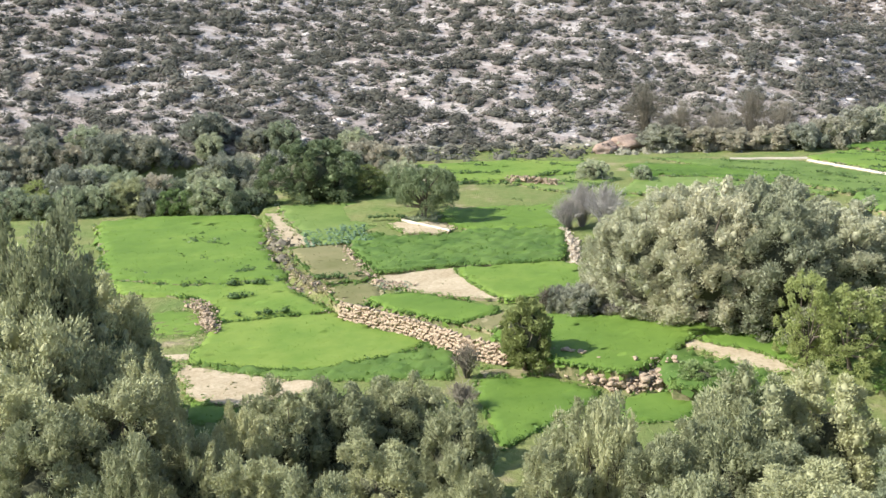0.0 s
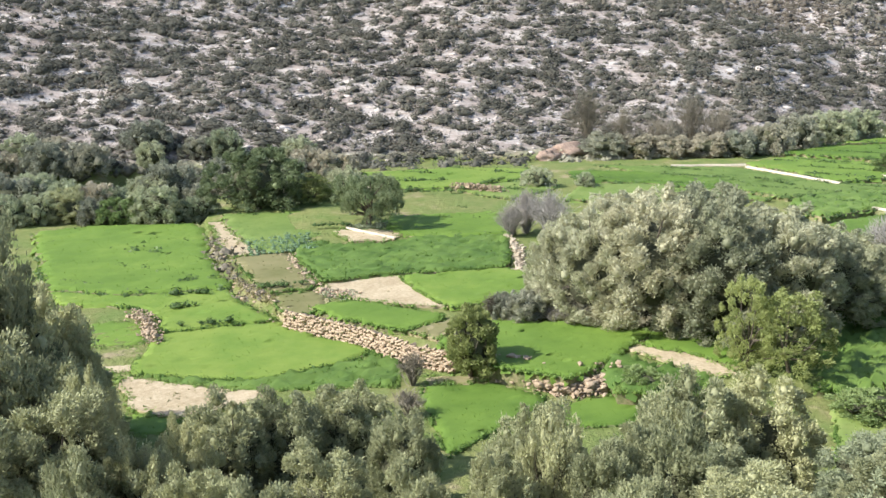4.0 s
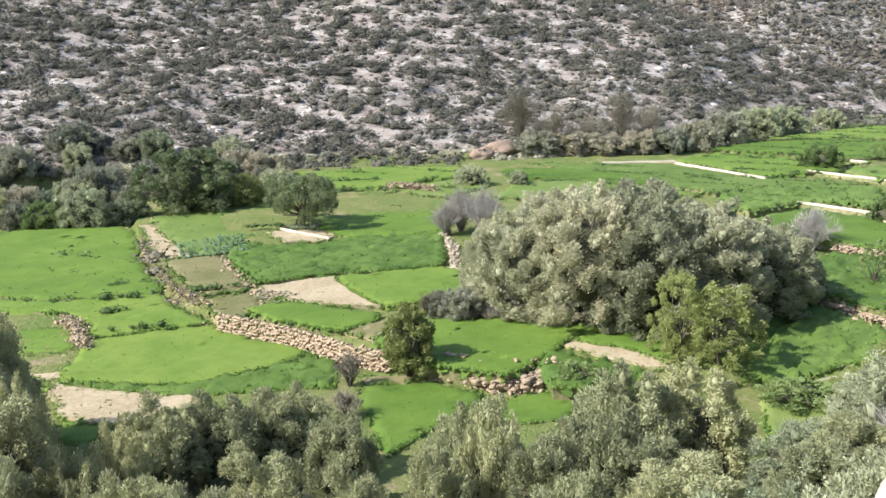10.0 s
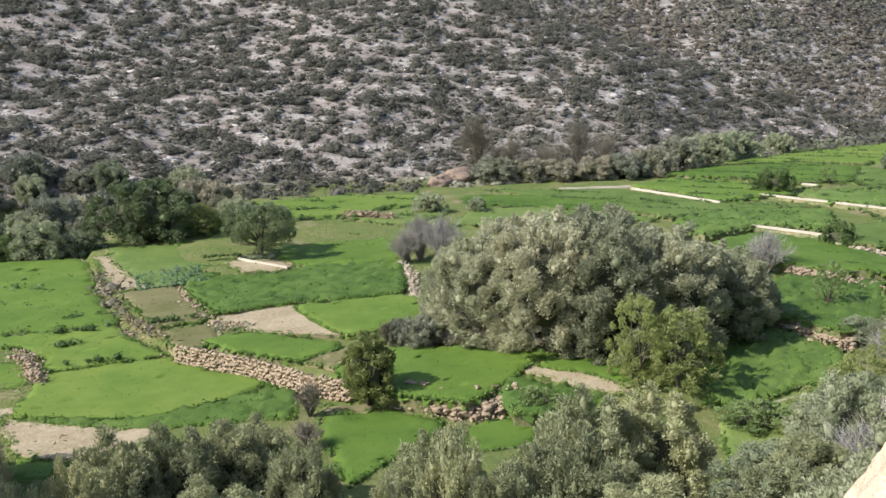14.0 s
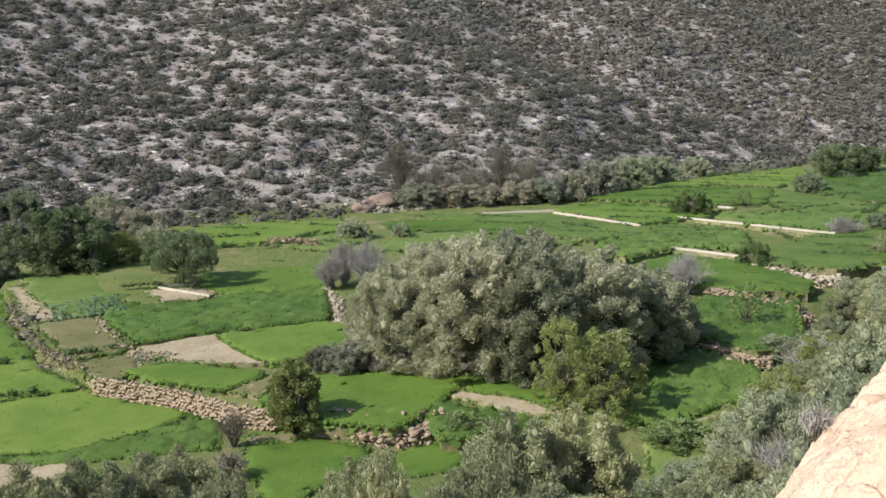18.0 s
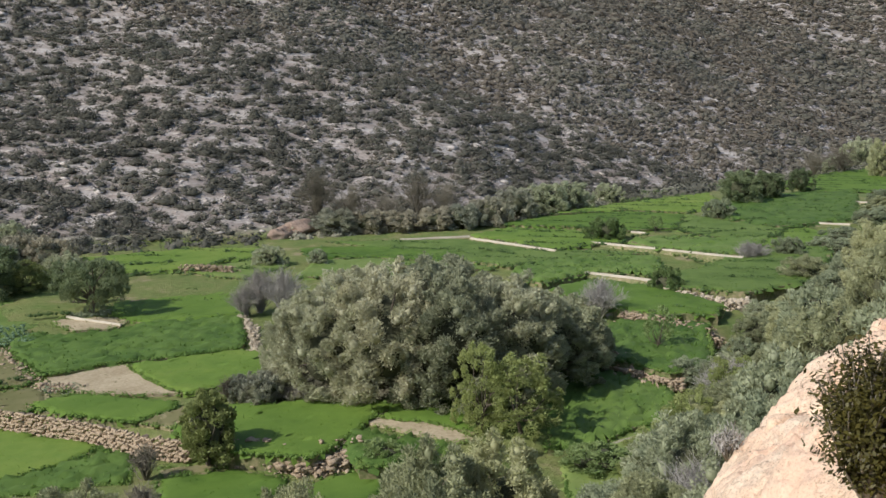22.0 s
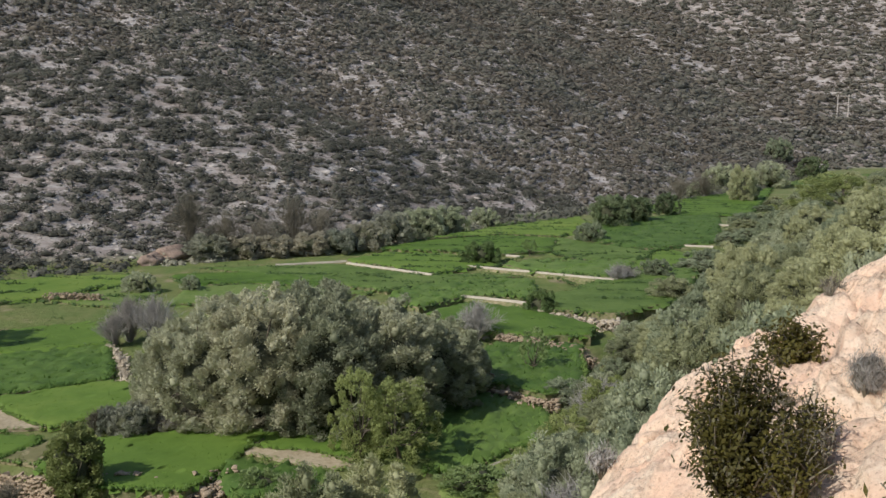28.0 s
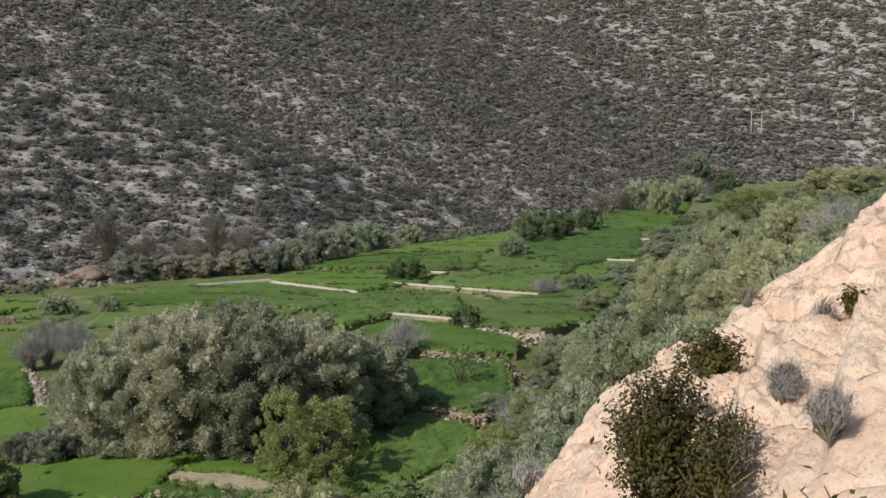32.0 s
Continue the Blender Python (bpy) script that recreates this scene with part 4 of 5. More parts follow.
def build_models():
    rng = np.random.default_rng(5)
    for k in range(3):
        bo = dome_boughs(rng, 5.0, 4.2, 100 + 6 * k, (0.055, 0.10), (1.6, 2.7))
        model("olive", bough_tree("olive_tree", "grey-green olive tree with a dense rounded crown", "tree", 5.0, 4.2, bo, 46, 8, 0.125, 0.055, M_olive, rng, 0.16, group="olive trees at the foot of the slope"), 5.0, 4.2)
    for k in range(3):
        bo = dome_boughs(rng, 5.5, 3.2, 115 + 6 * k, (0.055, 0.10), (1.6, 2.7))
        model("near_olive", bough_tree("olive_tree", "grey-green olive tree with a dense leafy crown", "tree", 5.5, 3.2, bo, 60, 8, 0.092, 0.04, M_olive, rng, 0.14, group="olive trees at the foot of the slope"), 5.5, 3.2)
    for k in range(3):
        bo = dome_boughs(rng, 7.0, 6.0, 175 + 8 * k, (0.04, 0.075), (1.8, 3.0), wob=0.10)
        model("grove", bough_tree("grove_tree", "large silvery grey-green tree in a dense grove", "tree", 7.0, 6.0, bo, 46, 7, 0.15, 0.064, M_grove, rng, 0.22, group="grove"), 7.0, 6.0)
    bo = dome_boughs(rng, 3.6, 2.4, 60, (0.07, 0.13), (1.3, 2.2), low=0.2)
    model("fig", bough_tree("fig_tree", "green leafy tree beside a dry-stone wall", "tree", 3.6, 2.4, bo, 30, 7, 0.14, 0.08, M_almond, rng, 0.10, 0.4), 3.6, 2.4)
    for k in range(2):
        bo = dome_boughs(rng, 4.3, 3.2, 74, (0.045, 0.085), (1.5, 2.6), low=0.1, wob=0.2)
        model("almond", bough_tree("almond_tree", "yellow-green leafy tree with an airy crown", "tree", 4.3, 3.2, bo, 26, 7, 0.12, 0.06, M_almond, rng, 0.09, 0, spread=0.3), 4.3, 3.2)
    bo = dome_boughs(rng, 3.4, 4.3, 80, (0.05, 0.09), (1.4, 2.2), low=0.42, belly=0.66, wob=0.2)
    model("old_olive", bough_tree("spreading_tree", "grey-green spreading tree with several bare trunks", "tree", 3.4, 4.3, bo, 44, 8, 0.15, 0.06, M_greygreen, rng, 0.17, 0), 3.4, 4.3)
    for k in range(2):
        bo = dome_boughs(rng, 5.5, 5.2, 95, (0.055, 0.10), (1.4, 2.4), low=0.15, wob=0.32)
        model("green", bough_tree("broadleaf_tree", "dark green broadleaf tree at the edge of a field", "tree", 5.5, 5.2, bo, 36, 7, 0.2, 0.1, M_greygreen, rng, 0.16), 5.5, 5.2)
    for k in range(4):
        bo = dome_boughs(rng, 2.5, 3.0, 58 + 5 * k, (0.06, 0.11), (1.4, 2.3), wob=0.2)
        model("shrub", bough_tree("shrub", "rounded grey-green shrub on dry ground", "shrub", 2.5, 3.0, bo, 26, 7, 0.12, 0.055, M_scrub, rng, 0.06, group="shrubs"), 2.5, 3.0)
    for k in range(3):
        bo = dome_boughs(rng, 2.6, 2.8, 70 + 5 * k, (0.05, 0.10), (1.6, 2.8), wob=0.22)
        model("near_shrub", bough_tree("shrub", "grey-green shrub on the steep slope below the rock", "shrub", 2.6, 2.8, bo, 50, 8, 0.075, 0.033, M_scrub, rng, 0.06, group="shrubs"), 2.6, 2.8)
    for k in range(3):
        bo = dome_boughs(rng, 2.4, 3.0, 46 + 4 * k, (0.07, 0.12), (1.2, 2.0), wob=0.2)
        model("dark_shrub", bough_tree("dark_shrub", "dark grey rounded shrub at the foot of the hill", "shrub", 2.4, 3.0, bo, 24, 7, 0.15, 0.065, M_footscrub, rng, 0.06, group="shrubs"), 2.4, 3.0)
    for k in range(2):
        bo = dome_boughs(rng, 1.8, 2.6, 44, (0.06, 0.12), (1.2, 2.0))
        model("green_bush", bough_tree("bush", "dark green leafy bush among the plots", "bush", 1.8, 2.6, bo, 28, 7, 0.13, 0.07, M_fig, rng, 0.05), 1.8, 2.6)
    bo = dome_boughs(rng, 3.0, 1.9, 16, (0.12, 0.18), (1.2, 1.8), low=0.45, belly=0.65)
    model("sapling", bough_tree("sapling", "thin young tree with a sparse green crown", "tree", 3.0, 1.9, bo, 12, 6, 0.16, 0.09, M_fig, rng, 0.05, 0), 3.0, 1.9)


def bare_model(name, label, kind, h, w, count, material, rng):
    """Bare branches that fan up from the root and fork twice."""
    paths = []
    for k in range(count):
        a, tilt = rng.uniform(0, 6.28), rng.uniform(0.05, 1.0)
        tip = np.array([math.cos(a) * tilt * w / 2, math.sin(a) * tilt * w / 2, h * rng.uniform(0.6, 1.0) * (1 - 0.35 * tilt ** 2)])
        mid = tip * [0.35, 0.35, 0.55] + rng.normal(size=3) * 0.08
        paths.append([(0, 0, -0.1, 0.035), (*mid, 0.022), (*tip, 0.008)])
        for j in range(7):
            b = mid + (tip - mid) * rng.uniform(0.1, 0.95)
            e = b + unit(rng.normal(size=3) + [0, 0, 0.7] + (tip - mid)) * h * rng.uniform(0.12, 0.28)
            paths.append([(*b, 0.012), (*((b + e) / 2 + rng.normal(size=3) * 0.03), 0.009), (*e, 0.005)])
    t = thing(name, label, "bush")
    mesh_part("branching", raw_mesh("branching", *tube_arrays(paths, 3), material), t)
    model(kind, t, h, w)


build_models()
bare_rng = np.random.default_rng(9)
bare_model("bare_bush", "leafless bush of pale grey twigs", "bare", 3.0, 3.4, 150, M_twig, bare_rng)
bare_model("thorn_bush", "dark leafless thorn bush on a field edge", "thorn", 1.7, 1.5, 70, M_thorn, bare_rng)

bare_model("thorn_tree", "leafless brown thorn tree at the foot of the hill", "thorn_tree", 5.0, 5.0, 110, M_thorn, bare_rng)


def thorn_tree(x, y, h, w):
    planted("thorn_tree", x, y, h, w)


def olive_tree(x, y, h, w):
    planted("olive", x, y, h, max(w * 1.12, 2.4))


def near_olive(x, y, h, w):
    planted("near_olive", x, y, h, max(w * 1.12, 2.4))


def grove_tree(x, y, h, w):
    planted("grove", x, y, h, w * 1.12)


def fig_tree(x, y, h, w):
    planted("fig", x, y, h, w, 0.4)


def almond_tree(x, y, h, w):
    planted("almond", x, y, h, w)


def old_olive(x, y, h, w):
    planted("old_olive", x, y, h, w, 0.0)


def green_tree(x, y, h, w):
    planted("green", x, y, h, w)


def shrub(x, y, h, w):
    planted("shrub", x, y, h, w)


def dark_shrub(x, y, h, w):
    planted("dark_shrub", x, y, h, w)


def green_bush(x, y, h, w):
    planted("green_bush", x, y, h, w)


def bare_bush(x, y, h, w):
    planted("bare", x, y, h, w)


def thorn_bush(x, y, h, w):
    planted("thorn", x, y, h, w)


def sapling(x, y, h, w):
    planted("sapling", x, y, h, w)


# trees among the fields
fig_tree(8.0, 46.6, 3.7, 2.5)
almond_tree(20.8, 44.5, 4.6, 2.6)
almond_tree(22.6, 43.7, 4.0, 3.9)
old_olive(4.8, 78.1, 4.1, 5.3)
green_tree(-3.9, 87.7, 5.3, 6.5)
almond_tree(0.6, 87.8, 2.6, 3.2)
almond_tree(0.6, 88.1, 2.2, 3.4)
shrub(3.5, 89.4, 2.7, 3.2)
shrub(21.1, 92.0, 1.9, 2.7)
shrub(25.4, 91.0, 1.4, 1.9)
bare_bush(16.4, 74.3, 3.4, 3.3)
bare_bush(17.9, 73.0, 3.6, 3.7)
bare_bush(15.1, 73.3, 2.4, 2.6)
bare_bush(39.1, 63.9, 3.1, 3.7)
bare_bush(63.6, 78.2, 2.2, 2.5)
thorn_bush(5.1, 45.8, 1.7, 1.5)
green_bush(15.3, 43.0, 1.4, 2.4)
green_bush(24.2, 39.5, 1.1, 3.5)
sapling(37.5, 54.2, 3.1, 2.0)
# grove
grove_tree(14.6, 56.4, 4.5, 3.4)
grove_tree(15.9, 53.2, 6.1, 5.3)
grove_tree(18.5, 51.4, 7.3, 6.0)
grove_tree(21.2, 49.8, 7.3, 6.1)
grove_tree(24.6, 50.1, 6.5, 5.8)
grove_tree(28.3, 51.7, 5.1, 5.4)
grove_tree(31.3, 53.2, 3.4, 3.3)
grove_tree(16.5, 59.0, 4.4, 4.4)
grove_tree(20.6, 59.6, 6.0, 6.7)
grove_tree(24.7, 59.3, 6.3, 6.8)
grove_tree(28.2, 57.8, 5.1, 6.4)
grove_tree(30.7, 57.1, 3.8, 5.4)
# olives at the foot of the slope
olive_tree(-10.5, 35.1, 10.1, 4.2)
olive_tree(-9.1, 37.9, 7.1, 4.1)
olive_tree(-11.2, 35.4, 7.4, 4.1)
olive_tree(-8.1, 31.7, 6.9, 4.2)
olive_tree(-6.1, 30.9, 6.4, 1.8)
near_olive(-7.9, 26.3, 6.9, 3.4)
near_olive(-6.6, 28.9, 6.9, 3.8)
olive_tree(-9.9, 31.5, 8.2, 4.8)
olive_tree(-8.9, 34.4, 6.6, 4.8)
near_olive(-9.6, 28.4, 7.4, 4.2)
olive_tree(-12.6, 38.5, 8.2, 5.2)
olive_tree(-10.6, 40.2, 6.4, 4.8)
near_olive(-5.3, 24.7, 6.7, 2.0)
olive_tree(-4.3, 28.6, 5.3, 2.0)
olive_tree(-3.4, 30.8, 4.9, 2.0)
olive_tree(-2.4, 33.9, 4.3, 3.3)
olive_tree(-0.4, 34.9, 4.0, 3.0)
olive_tree(1.8, 36.3, 3.7, 3.1)
olive_tree(3.5, 32.7, 4.1, 2.4)
near_olive(0.8, 27.0, 5.7, 3.0)
near_olive(-2.2, 25.0, 6.2, 2.8)
near_olive(-0.6, 23.0, 6.5, 2.4)
near_olive(3.1, 24.9, 6.0, 2.2)
olive_tree(7.6, 30.2, 5.0, 2.7)
near_olive(5.6, 25.6, 5.8, 2.1)
near_olive(8.3, 26.0, 5.8, 2.3)
olive_tree(12.8, 30.8, 5.3, 3.9)
olive_tree(10.4, 26.5, 5.9, 3.1)
olive_tree(15.6, 31.7, 4.9, 3.8)
near_olive(11.8, 24.9, 4.8, 3.1)
near_olive(11.1, 22.7, 4.5, 3.2)
near_olive(8.1, 22.6, 5.7, 2.5)
olive_tree(7.3, 27.0, 6.1, 1.9)
near_olive(15.9, 22.8, 3.6, 1.9)
near_olive(13.8, 21.2, 3.7, 1.9)
near_olive(12.3, 18.0, 3.0, 1.9)
almond_tree(26.4, 35.2, 3.2, 3.0)
almond_tree(32.4, 40.4, 3.0, 3.2)
almond_tree(23.4, 33.0, 2.6, 2.8)
thorn_bush(4.6, 42.0, 1.3, 1.8)
# bushes behind the large field
def build_hedge():
    """A loose hedge of single bushes behind the large field, and darker scrub between it and the hill."""
    rng = np.random.default_rng(71)
    x = -36.0
    while x < -6.5:
        kind = str(rng.choice(["shrub", "olive", "green_bush", "dark_shrub"], p=[0.62, 0.2, 0.1, 0.08]))
        w = rng.uniform(2.4, 4.2)
        planted(kind, x, 87.3 + rng.normal() * 0.7, w * rng.uniform(0.65, 0.85), w)
        x += w * rng.uniform(0.62, 0.9)
    for k in range(64):
        w = rng.uniform(2.6, 4.6)
        kind = "dark_shrub" if rng.random() < 0.65 else "shrub"
        planted(kind, rng.uniform(-48, 3), rng.uniform(91, 108), w * rng.uniform(0.6, 0.85), w)


build_hedge()
almond_tree(-28.0, 90.1, 2.6, 2.8)
# trees at the foot of the hill
thorn_tree(31.2, 112.3, 6.1, 5.7)
thorn_tree(34.7, 110.4, 5.6, 5.7)
dark_shrub(32.7, 110.0, 2.8, 5.7)
thorn_tree(43.9, 113.7, 5.7, 5.3)
thorn_tree(46.8, 112.2, 5.3, 5.3)
thorn_tree(39.0, 110.7, 4.5, 4.5)
dark_shrub(36.2, 109.1, 2.6, 5.0)
dark_shrub(40.1, 109.1, 2.5, 5.1)
dark_shrub(44.2, 109.1, 2.7, 5.2)
dark_shrub(47.6, 108.4, 3.0, 4.9)
dark_shrub(51.4, 109.7, 3.6, 5.0)
dark_shrub(56.4, 113.1, 4.0, 5.5)
shrub(62.1, 116.5, 4.0, 5.8)
shrub(67.4, 119.4, 3.7, 5.6)
shrub(76.3, 124.0, 2.7, 3.6)
green_tree(92.2, 115.7, 4.7, 6.0)
green_tree(99.7, 118.7, 4.0, 5.1)
green_tree(110.5, 124.3, 3.8, 3.1)
shrub(79.2, 103.0, 2.5, 3.3)
green_bush(57.5, 93.6, 2.5, 3.7)
sapling(65.3, 95.9, 2.0, 1.8)
green_bush(48.5, 69.2, 2.3, 2.9)
bare_bush(65.0, 78.8, 1.8, 3.5)
shrub(68.9, 78.8, 2.2, 2.9)
shrub(156.9, 160.2, 6.1, 6.7)
shrub(145.9, 142.1, 4.6, 4.4)
shrub(145.4, 154.4, 2.8, 4.6)
almond_tree(163.3, 136.2, 5.3, 12.6)
shrub(236.0, 218.0, 6.9, 7.7)
olive_tree(231.7, 166.4, 7.7, 13.8)
olive_tree(225.7, 153.3, 8.1, 11.8)
shrub(235.2, 176.6, 3.5, 6.3)
almond_tree(141.3, 117.6, 6.4, 11.4)
thorn_tree(143.0, 150.2, 5.0, 6.7)
thorn_tree(133.3, 146.8, 4.8, 6.4)
olive_tree(142.8, 140.1, 6.7, 4.9)
shrub(179.8, 168.0, 6.0, 8.0)
green_tree(213.6, 185.7, 6.1, 6.1)


def build_grove_brush():
    """Leafless brush and low shrubs along the foot of the grove."""
    for k in range(34):
        q = k / 33
        planted(("thorn", "dark_shrub", "bare", "thorn")[k % 4], 10.6 + 9.6 * q + RNG.normal() * 0.25, 54.1 - 4.2 * q * q + RNG.normal() * 0.4, RNG.uniform(0.8, 1.7), RNG.uniform(1.2, 2.4))


build_grove_brush()


def earth_mound(x, y, w, h, seed):
    """A bare heap of pinkish earth at the hill's foot."""
    v = lumpy(ICO3[0], seed, 0.45, 1.7) * [w / 2, w * 0.32, h]
    z = float(ground_z(np.array([x]), np.array([y]))[0])
    ob = new("earth_mound", raw_mesh("earth_mound", v, ICO3[1], M_pinkearth, True))
    ob.location, ob.rotation_euler = (x, y, z), (0, 0, 0.5)
    tagged(ob, "bare heap of pinkish earth at the foot of the hill", "mound")


M_pinkearth = earth("pinkish_earth", [(0.35, (0.25, 0.17, 0.125)), (0.65, (0.40, 0.295, 0.23))], [(0.35, (0.19, 0.13, 0.095)), (0.65, (0.44, 0.345, 0.28))], 0.6, 4.0, 0.8, 0.12)
earth_mound(28.6, 110.2, 4.6, 0.9, 3)
earth_mound(26.2, 108.9, 3.4, 0.8, 6)


def build_slope_bushes():
    """Olive scrub all along the near slope, between the outcrop and the plots."""
    rng = np.random.default_rng(33)
    spots = []
    for k in range(14000):
        s = 12 + 320 * rng.random() ** 1.4
        u = rng.uniform(-8 - max(0, s - 60) * 0.3, 14.5)
        x, y = from_slope(s, u)
        if u < float(rock_edge(np.array(s))) + 3.6 - max(0, s - 60) * 0.35 or u > min(14.0 - 3.3 * (s < 52), 14.0 - max(0, s - 200) * 0.2):
            continue
        gap = 1.9 + s * 0.014
        if any((x - a) ** 2 + (y - b) ** 2 < gap * gap for a, b in spots):
            continue
        spots.append((x, y))
        w = rng.uniform(1.9, 3.9) * (1 + min(s, 120) * 0.0015)
        h = w * rng.uniform(0.6, 1.15) * (0.62 if u > 9.5 else 0.85 if u > 6 else 1) * (0.75 if s > 90 else 1)
        if s < 34:
            kind = rng.choice(["near_shrub", "bare"], p=[0.9, 0.1])
        else:
            kind = rng.choice(["shrub", "olive", "bare", "almond"], p=[0.50, 0.40, 0.05, 0.05])
        planted(str(kind), x, y, h, w)
        if len(spots) > 560:
            break


build_slope_bushes()
for models in KINDS.values():
    for ob, _, _ in models:
        if not ob.get("placed"):
            for o in (*ob.children_recursive, ob):
                bpy.data.objects.remove(o)


# ---- dry-stone walls ----
def blocky(seed):
    """A rough angular stone about one unit across: an uneven block with broken edges."""
    rng = np.random.default_rng(seed)
    bm = bmesh.new()
    bmesh.ops.create_cube(bm, size=0.86)
    for v in bm.verts:
        v.co += Vector(rng.normal(size=3) * 0.15)
    bmesh.ops.bevel(bm, geom=bm.edges[:], offset=0.07, segments=1, affect="EDGES")
    for v in bm.verts:
        v.co += Vector(rng.normal(size=3) * 0.03)
    bmesh.ops.triangulate(bm, faces=bm.faces[:])
    bm.verts.index_update()
    v, f = np.array([x.co[:] for x in bm.verts]), np.array([[w.index for w in x.verts] for x in bm.faces])
    bm.free()
    return v, f


def stone_shapes(count):
    return [raw_mesh("stone", *blocky(k + 11), M_stone) for k in range(count)]


STONES = stone_shapes(6)


def along(line, t):
    p = np.asarray(line, float)
    d = np.r_[0, np.cumsum(np.hypot(*np.diff(p, axis=0).T))]
    return np.array([np.interp(t * d[-1], d, p[:, 0]), np.interp(t * d[-1], d, p[:, 1])]), d[-1]


def wall_of_stones(line, height, lean, courses, seed):
    """A dry-stone terrace wall: courses of single stones, set back as they rise."""
    rng = np.random.default_rng(seed)
    t = thing("dry_stone_wall", "pinkish dry-stone terrace wall of rough stacked stones", "wall")
    _, run = along(line, 0)
    m = int(run * 110)
    q = np.array([along(line, v)[0] for v in rng.random(m)])
    up = rng.random(m)
    q += np.array([0.55, 0.75]) * (lean * up * height - 0.03 + 0.08 * rng.random(m))[:, None]
    r = 0.075 * rng.lognormal(0, 0.35, m)
    fill = scatter_mesh("packing_stones", [blocky(k + 61) for k in range(6)], np.c_[q, ground_z(q[:, 0] + 0.3, q[:, 1] - 0.4) + up * height * 0.98], np.stack([r * 1.5, r, r * 0.9], -1), rng.uniform(0, 6.28, m), M_stone, rng)
    tagged(mesh_part("packing_stones", fill, t, "small stones between the larger ones"), kind="stuff")
    for c in range(courses):
        z = height * (c + 0.5) / courses
        n = int(run / 0.25)
        for k in range(n):
            q = (k + 0.5 * (c % 2) + rng.uniform(-0.2, 0.2)) / n
            p, _ = along(line, min(max(q, 0), 1))
            a, _ = along(line, min(q + 0.02, 1))
            b, _ = along(line, max(q - 0.02, 0))
            way = (a - b) / max(np.hypot(*(a - b)), 1e-6)
            back = np.array([-way[1], way[0]]) * (lean * z + rng.normal() * 0.035)
            g = float(ground_z(np.array([p[0] - way[1] * -0.4]), np.array([p[1] + way[0] * -0.4]))[0])
            ob = new("stone", STONES[int(rng.integers(6))])
            ob.parent = t
            ob.matrix_basis = Matrix.LocRotScale((p[0] + back[0], p[1] + back[1], g + z + rng.normal() * 0.03), Euler((rng.normal() * 0.15, rng.normal() * 0.15, math.atan2(way[1], way[0]) + rng.normal() * 0.2)), (rng.uniform(0.17, 0.31), rng.uniform(0.2, 0.3), height / courses * rng.uniform(0.75, 1.2)))


def rubble(label, line, width, height, n, material, seed, size=0.26):
    """A heap of loose stones along a line."""
    rng = np.random.default_rng(seed)
    n = int(n * 2.3)
    p = np.array([along(line, q)[0] for q in rng.random(n)]) + rng.normal(size=(n, 2)) * width / 2
    r = size * 0.58 * rng.lognormal(0, 0.45, n)
    z = ground_z(p[:, 0], p[:, 1]) + height * rng.random(n) ** 1.5
    shapes = [blocky(k + 31) for k in range(6)]
    me = scatter_mesh("rubble_wall", shapes, np.c_[p, z], np.stack([r * 1.4, r, r * 0.75], -1), rng.uniform(0, 6.28, n), material, rng)
    tagged(new("rubble_wall", me), label, "stones", kind="stuff")


def weeds_along(label, line, width, n, h, material, seed, lift=0.0):
    """Rough clumps of weeds along a bank, lifted to the top of a crop."""
    rng = np.random.default_rng(seed)
    p = np.array([along(line, q)[0] for q in rng.random(n)]) + rng.normal(size=(n, 2)) * width / 2
    z = ground_z(p[:, 0], p[:, 1]) + lift
    s = h * rng.lognormal(0, 0.35, n)
    me = scatter_mesh("bank_weeds", scrub_templates(26, rng, 6), np.c_[p, z], np.stack([s, s, s * 0.8], -1), rng.uniform(0, 6.28, n), material, rng)
    tagged(new("bank_weeds", me), label, "weeds", kind="stuff")


rubble("tumbled heap of pinkish stones below a wheat plot", [(9.3, 46.6), (11.0, 45.0), (11.8, 44.0), (13.2, 44.0), (14.0, 44.6)], 0.7, 0.5, 520, M_stone, 1, 0.22)
rubble("broken pale stone edge of a sunken plot", [(-9.6, 58.9), (-8.7, 57.5), (-7.7, 53.5)], 0.5, 0.55, 230, M_stone, 2, 0.14)
rubble("low line of pale stones beside a fallow plot", [(-1.0, 70.0), (-0.2, 66.5), (1.0, 61.6)], 0.6, 0.2, 150, M_stone, 3, 0.18)
rubble("tumbled pinkish terrace wall at the grove's edge", [(33.0, 53.9), (33.8, 51.9), (34.2, 47.9)], 0.8, 0.8, 561, M_stone, 4, 0.22)
rubble("brown stone terrace wall under a green plot", [(40.4, 62.7), (42.0, 59.8), (43.3, 55.8)], 0.7, 0.7, 520, M_stone, 5, 0.22)
rubble("pale stone terrace wall across the valley plots", [(47.8, 68.4), (49.4, 64.6), (51.2, 62.5)], 0.8, 0.7, 442, M_pale, 6, 0.26)
rubble("pinkish stone terrace step far across the fields", [(13.4, 91.4), (17.5, 89.0)], 0.5, 0.7, 420, M_stone, 7, 0.15)
rubble("rough stony bank beside a tan footpath", [(-7.6, 78.1), (-6.2, 70.7), (-4.2, 63.0), (-2.4, 60.3), (-1.1, 55.9)], 0.7, 0.25, 110, M_stone, 8, 0.15)
rubble("small stones at the edge of a bare plot", [(1.1, 60.4), (2.8, 59.4)], 0.6, 0.3, 119, M_stone, 9, 0.18)
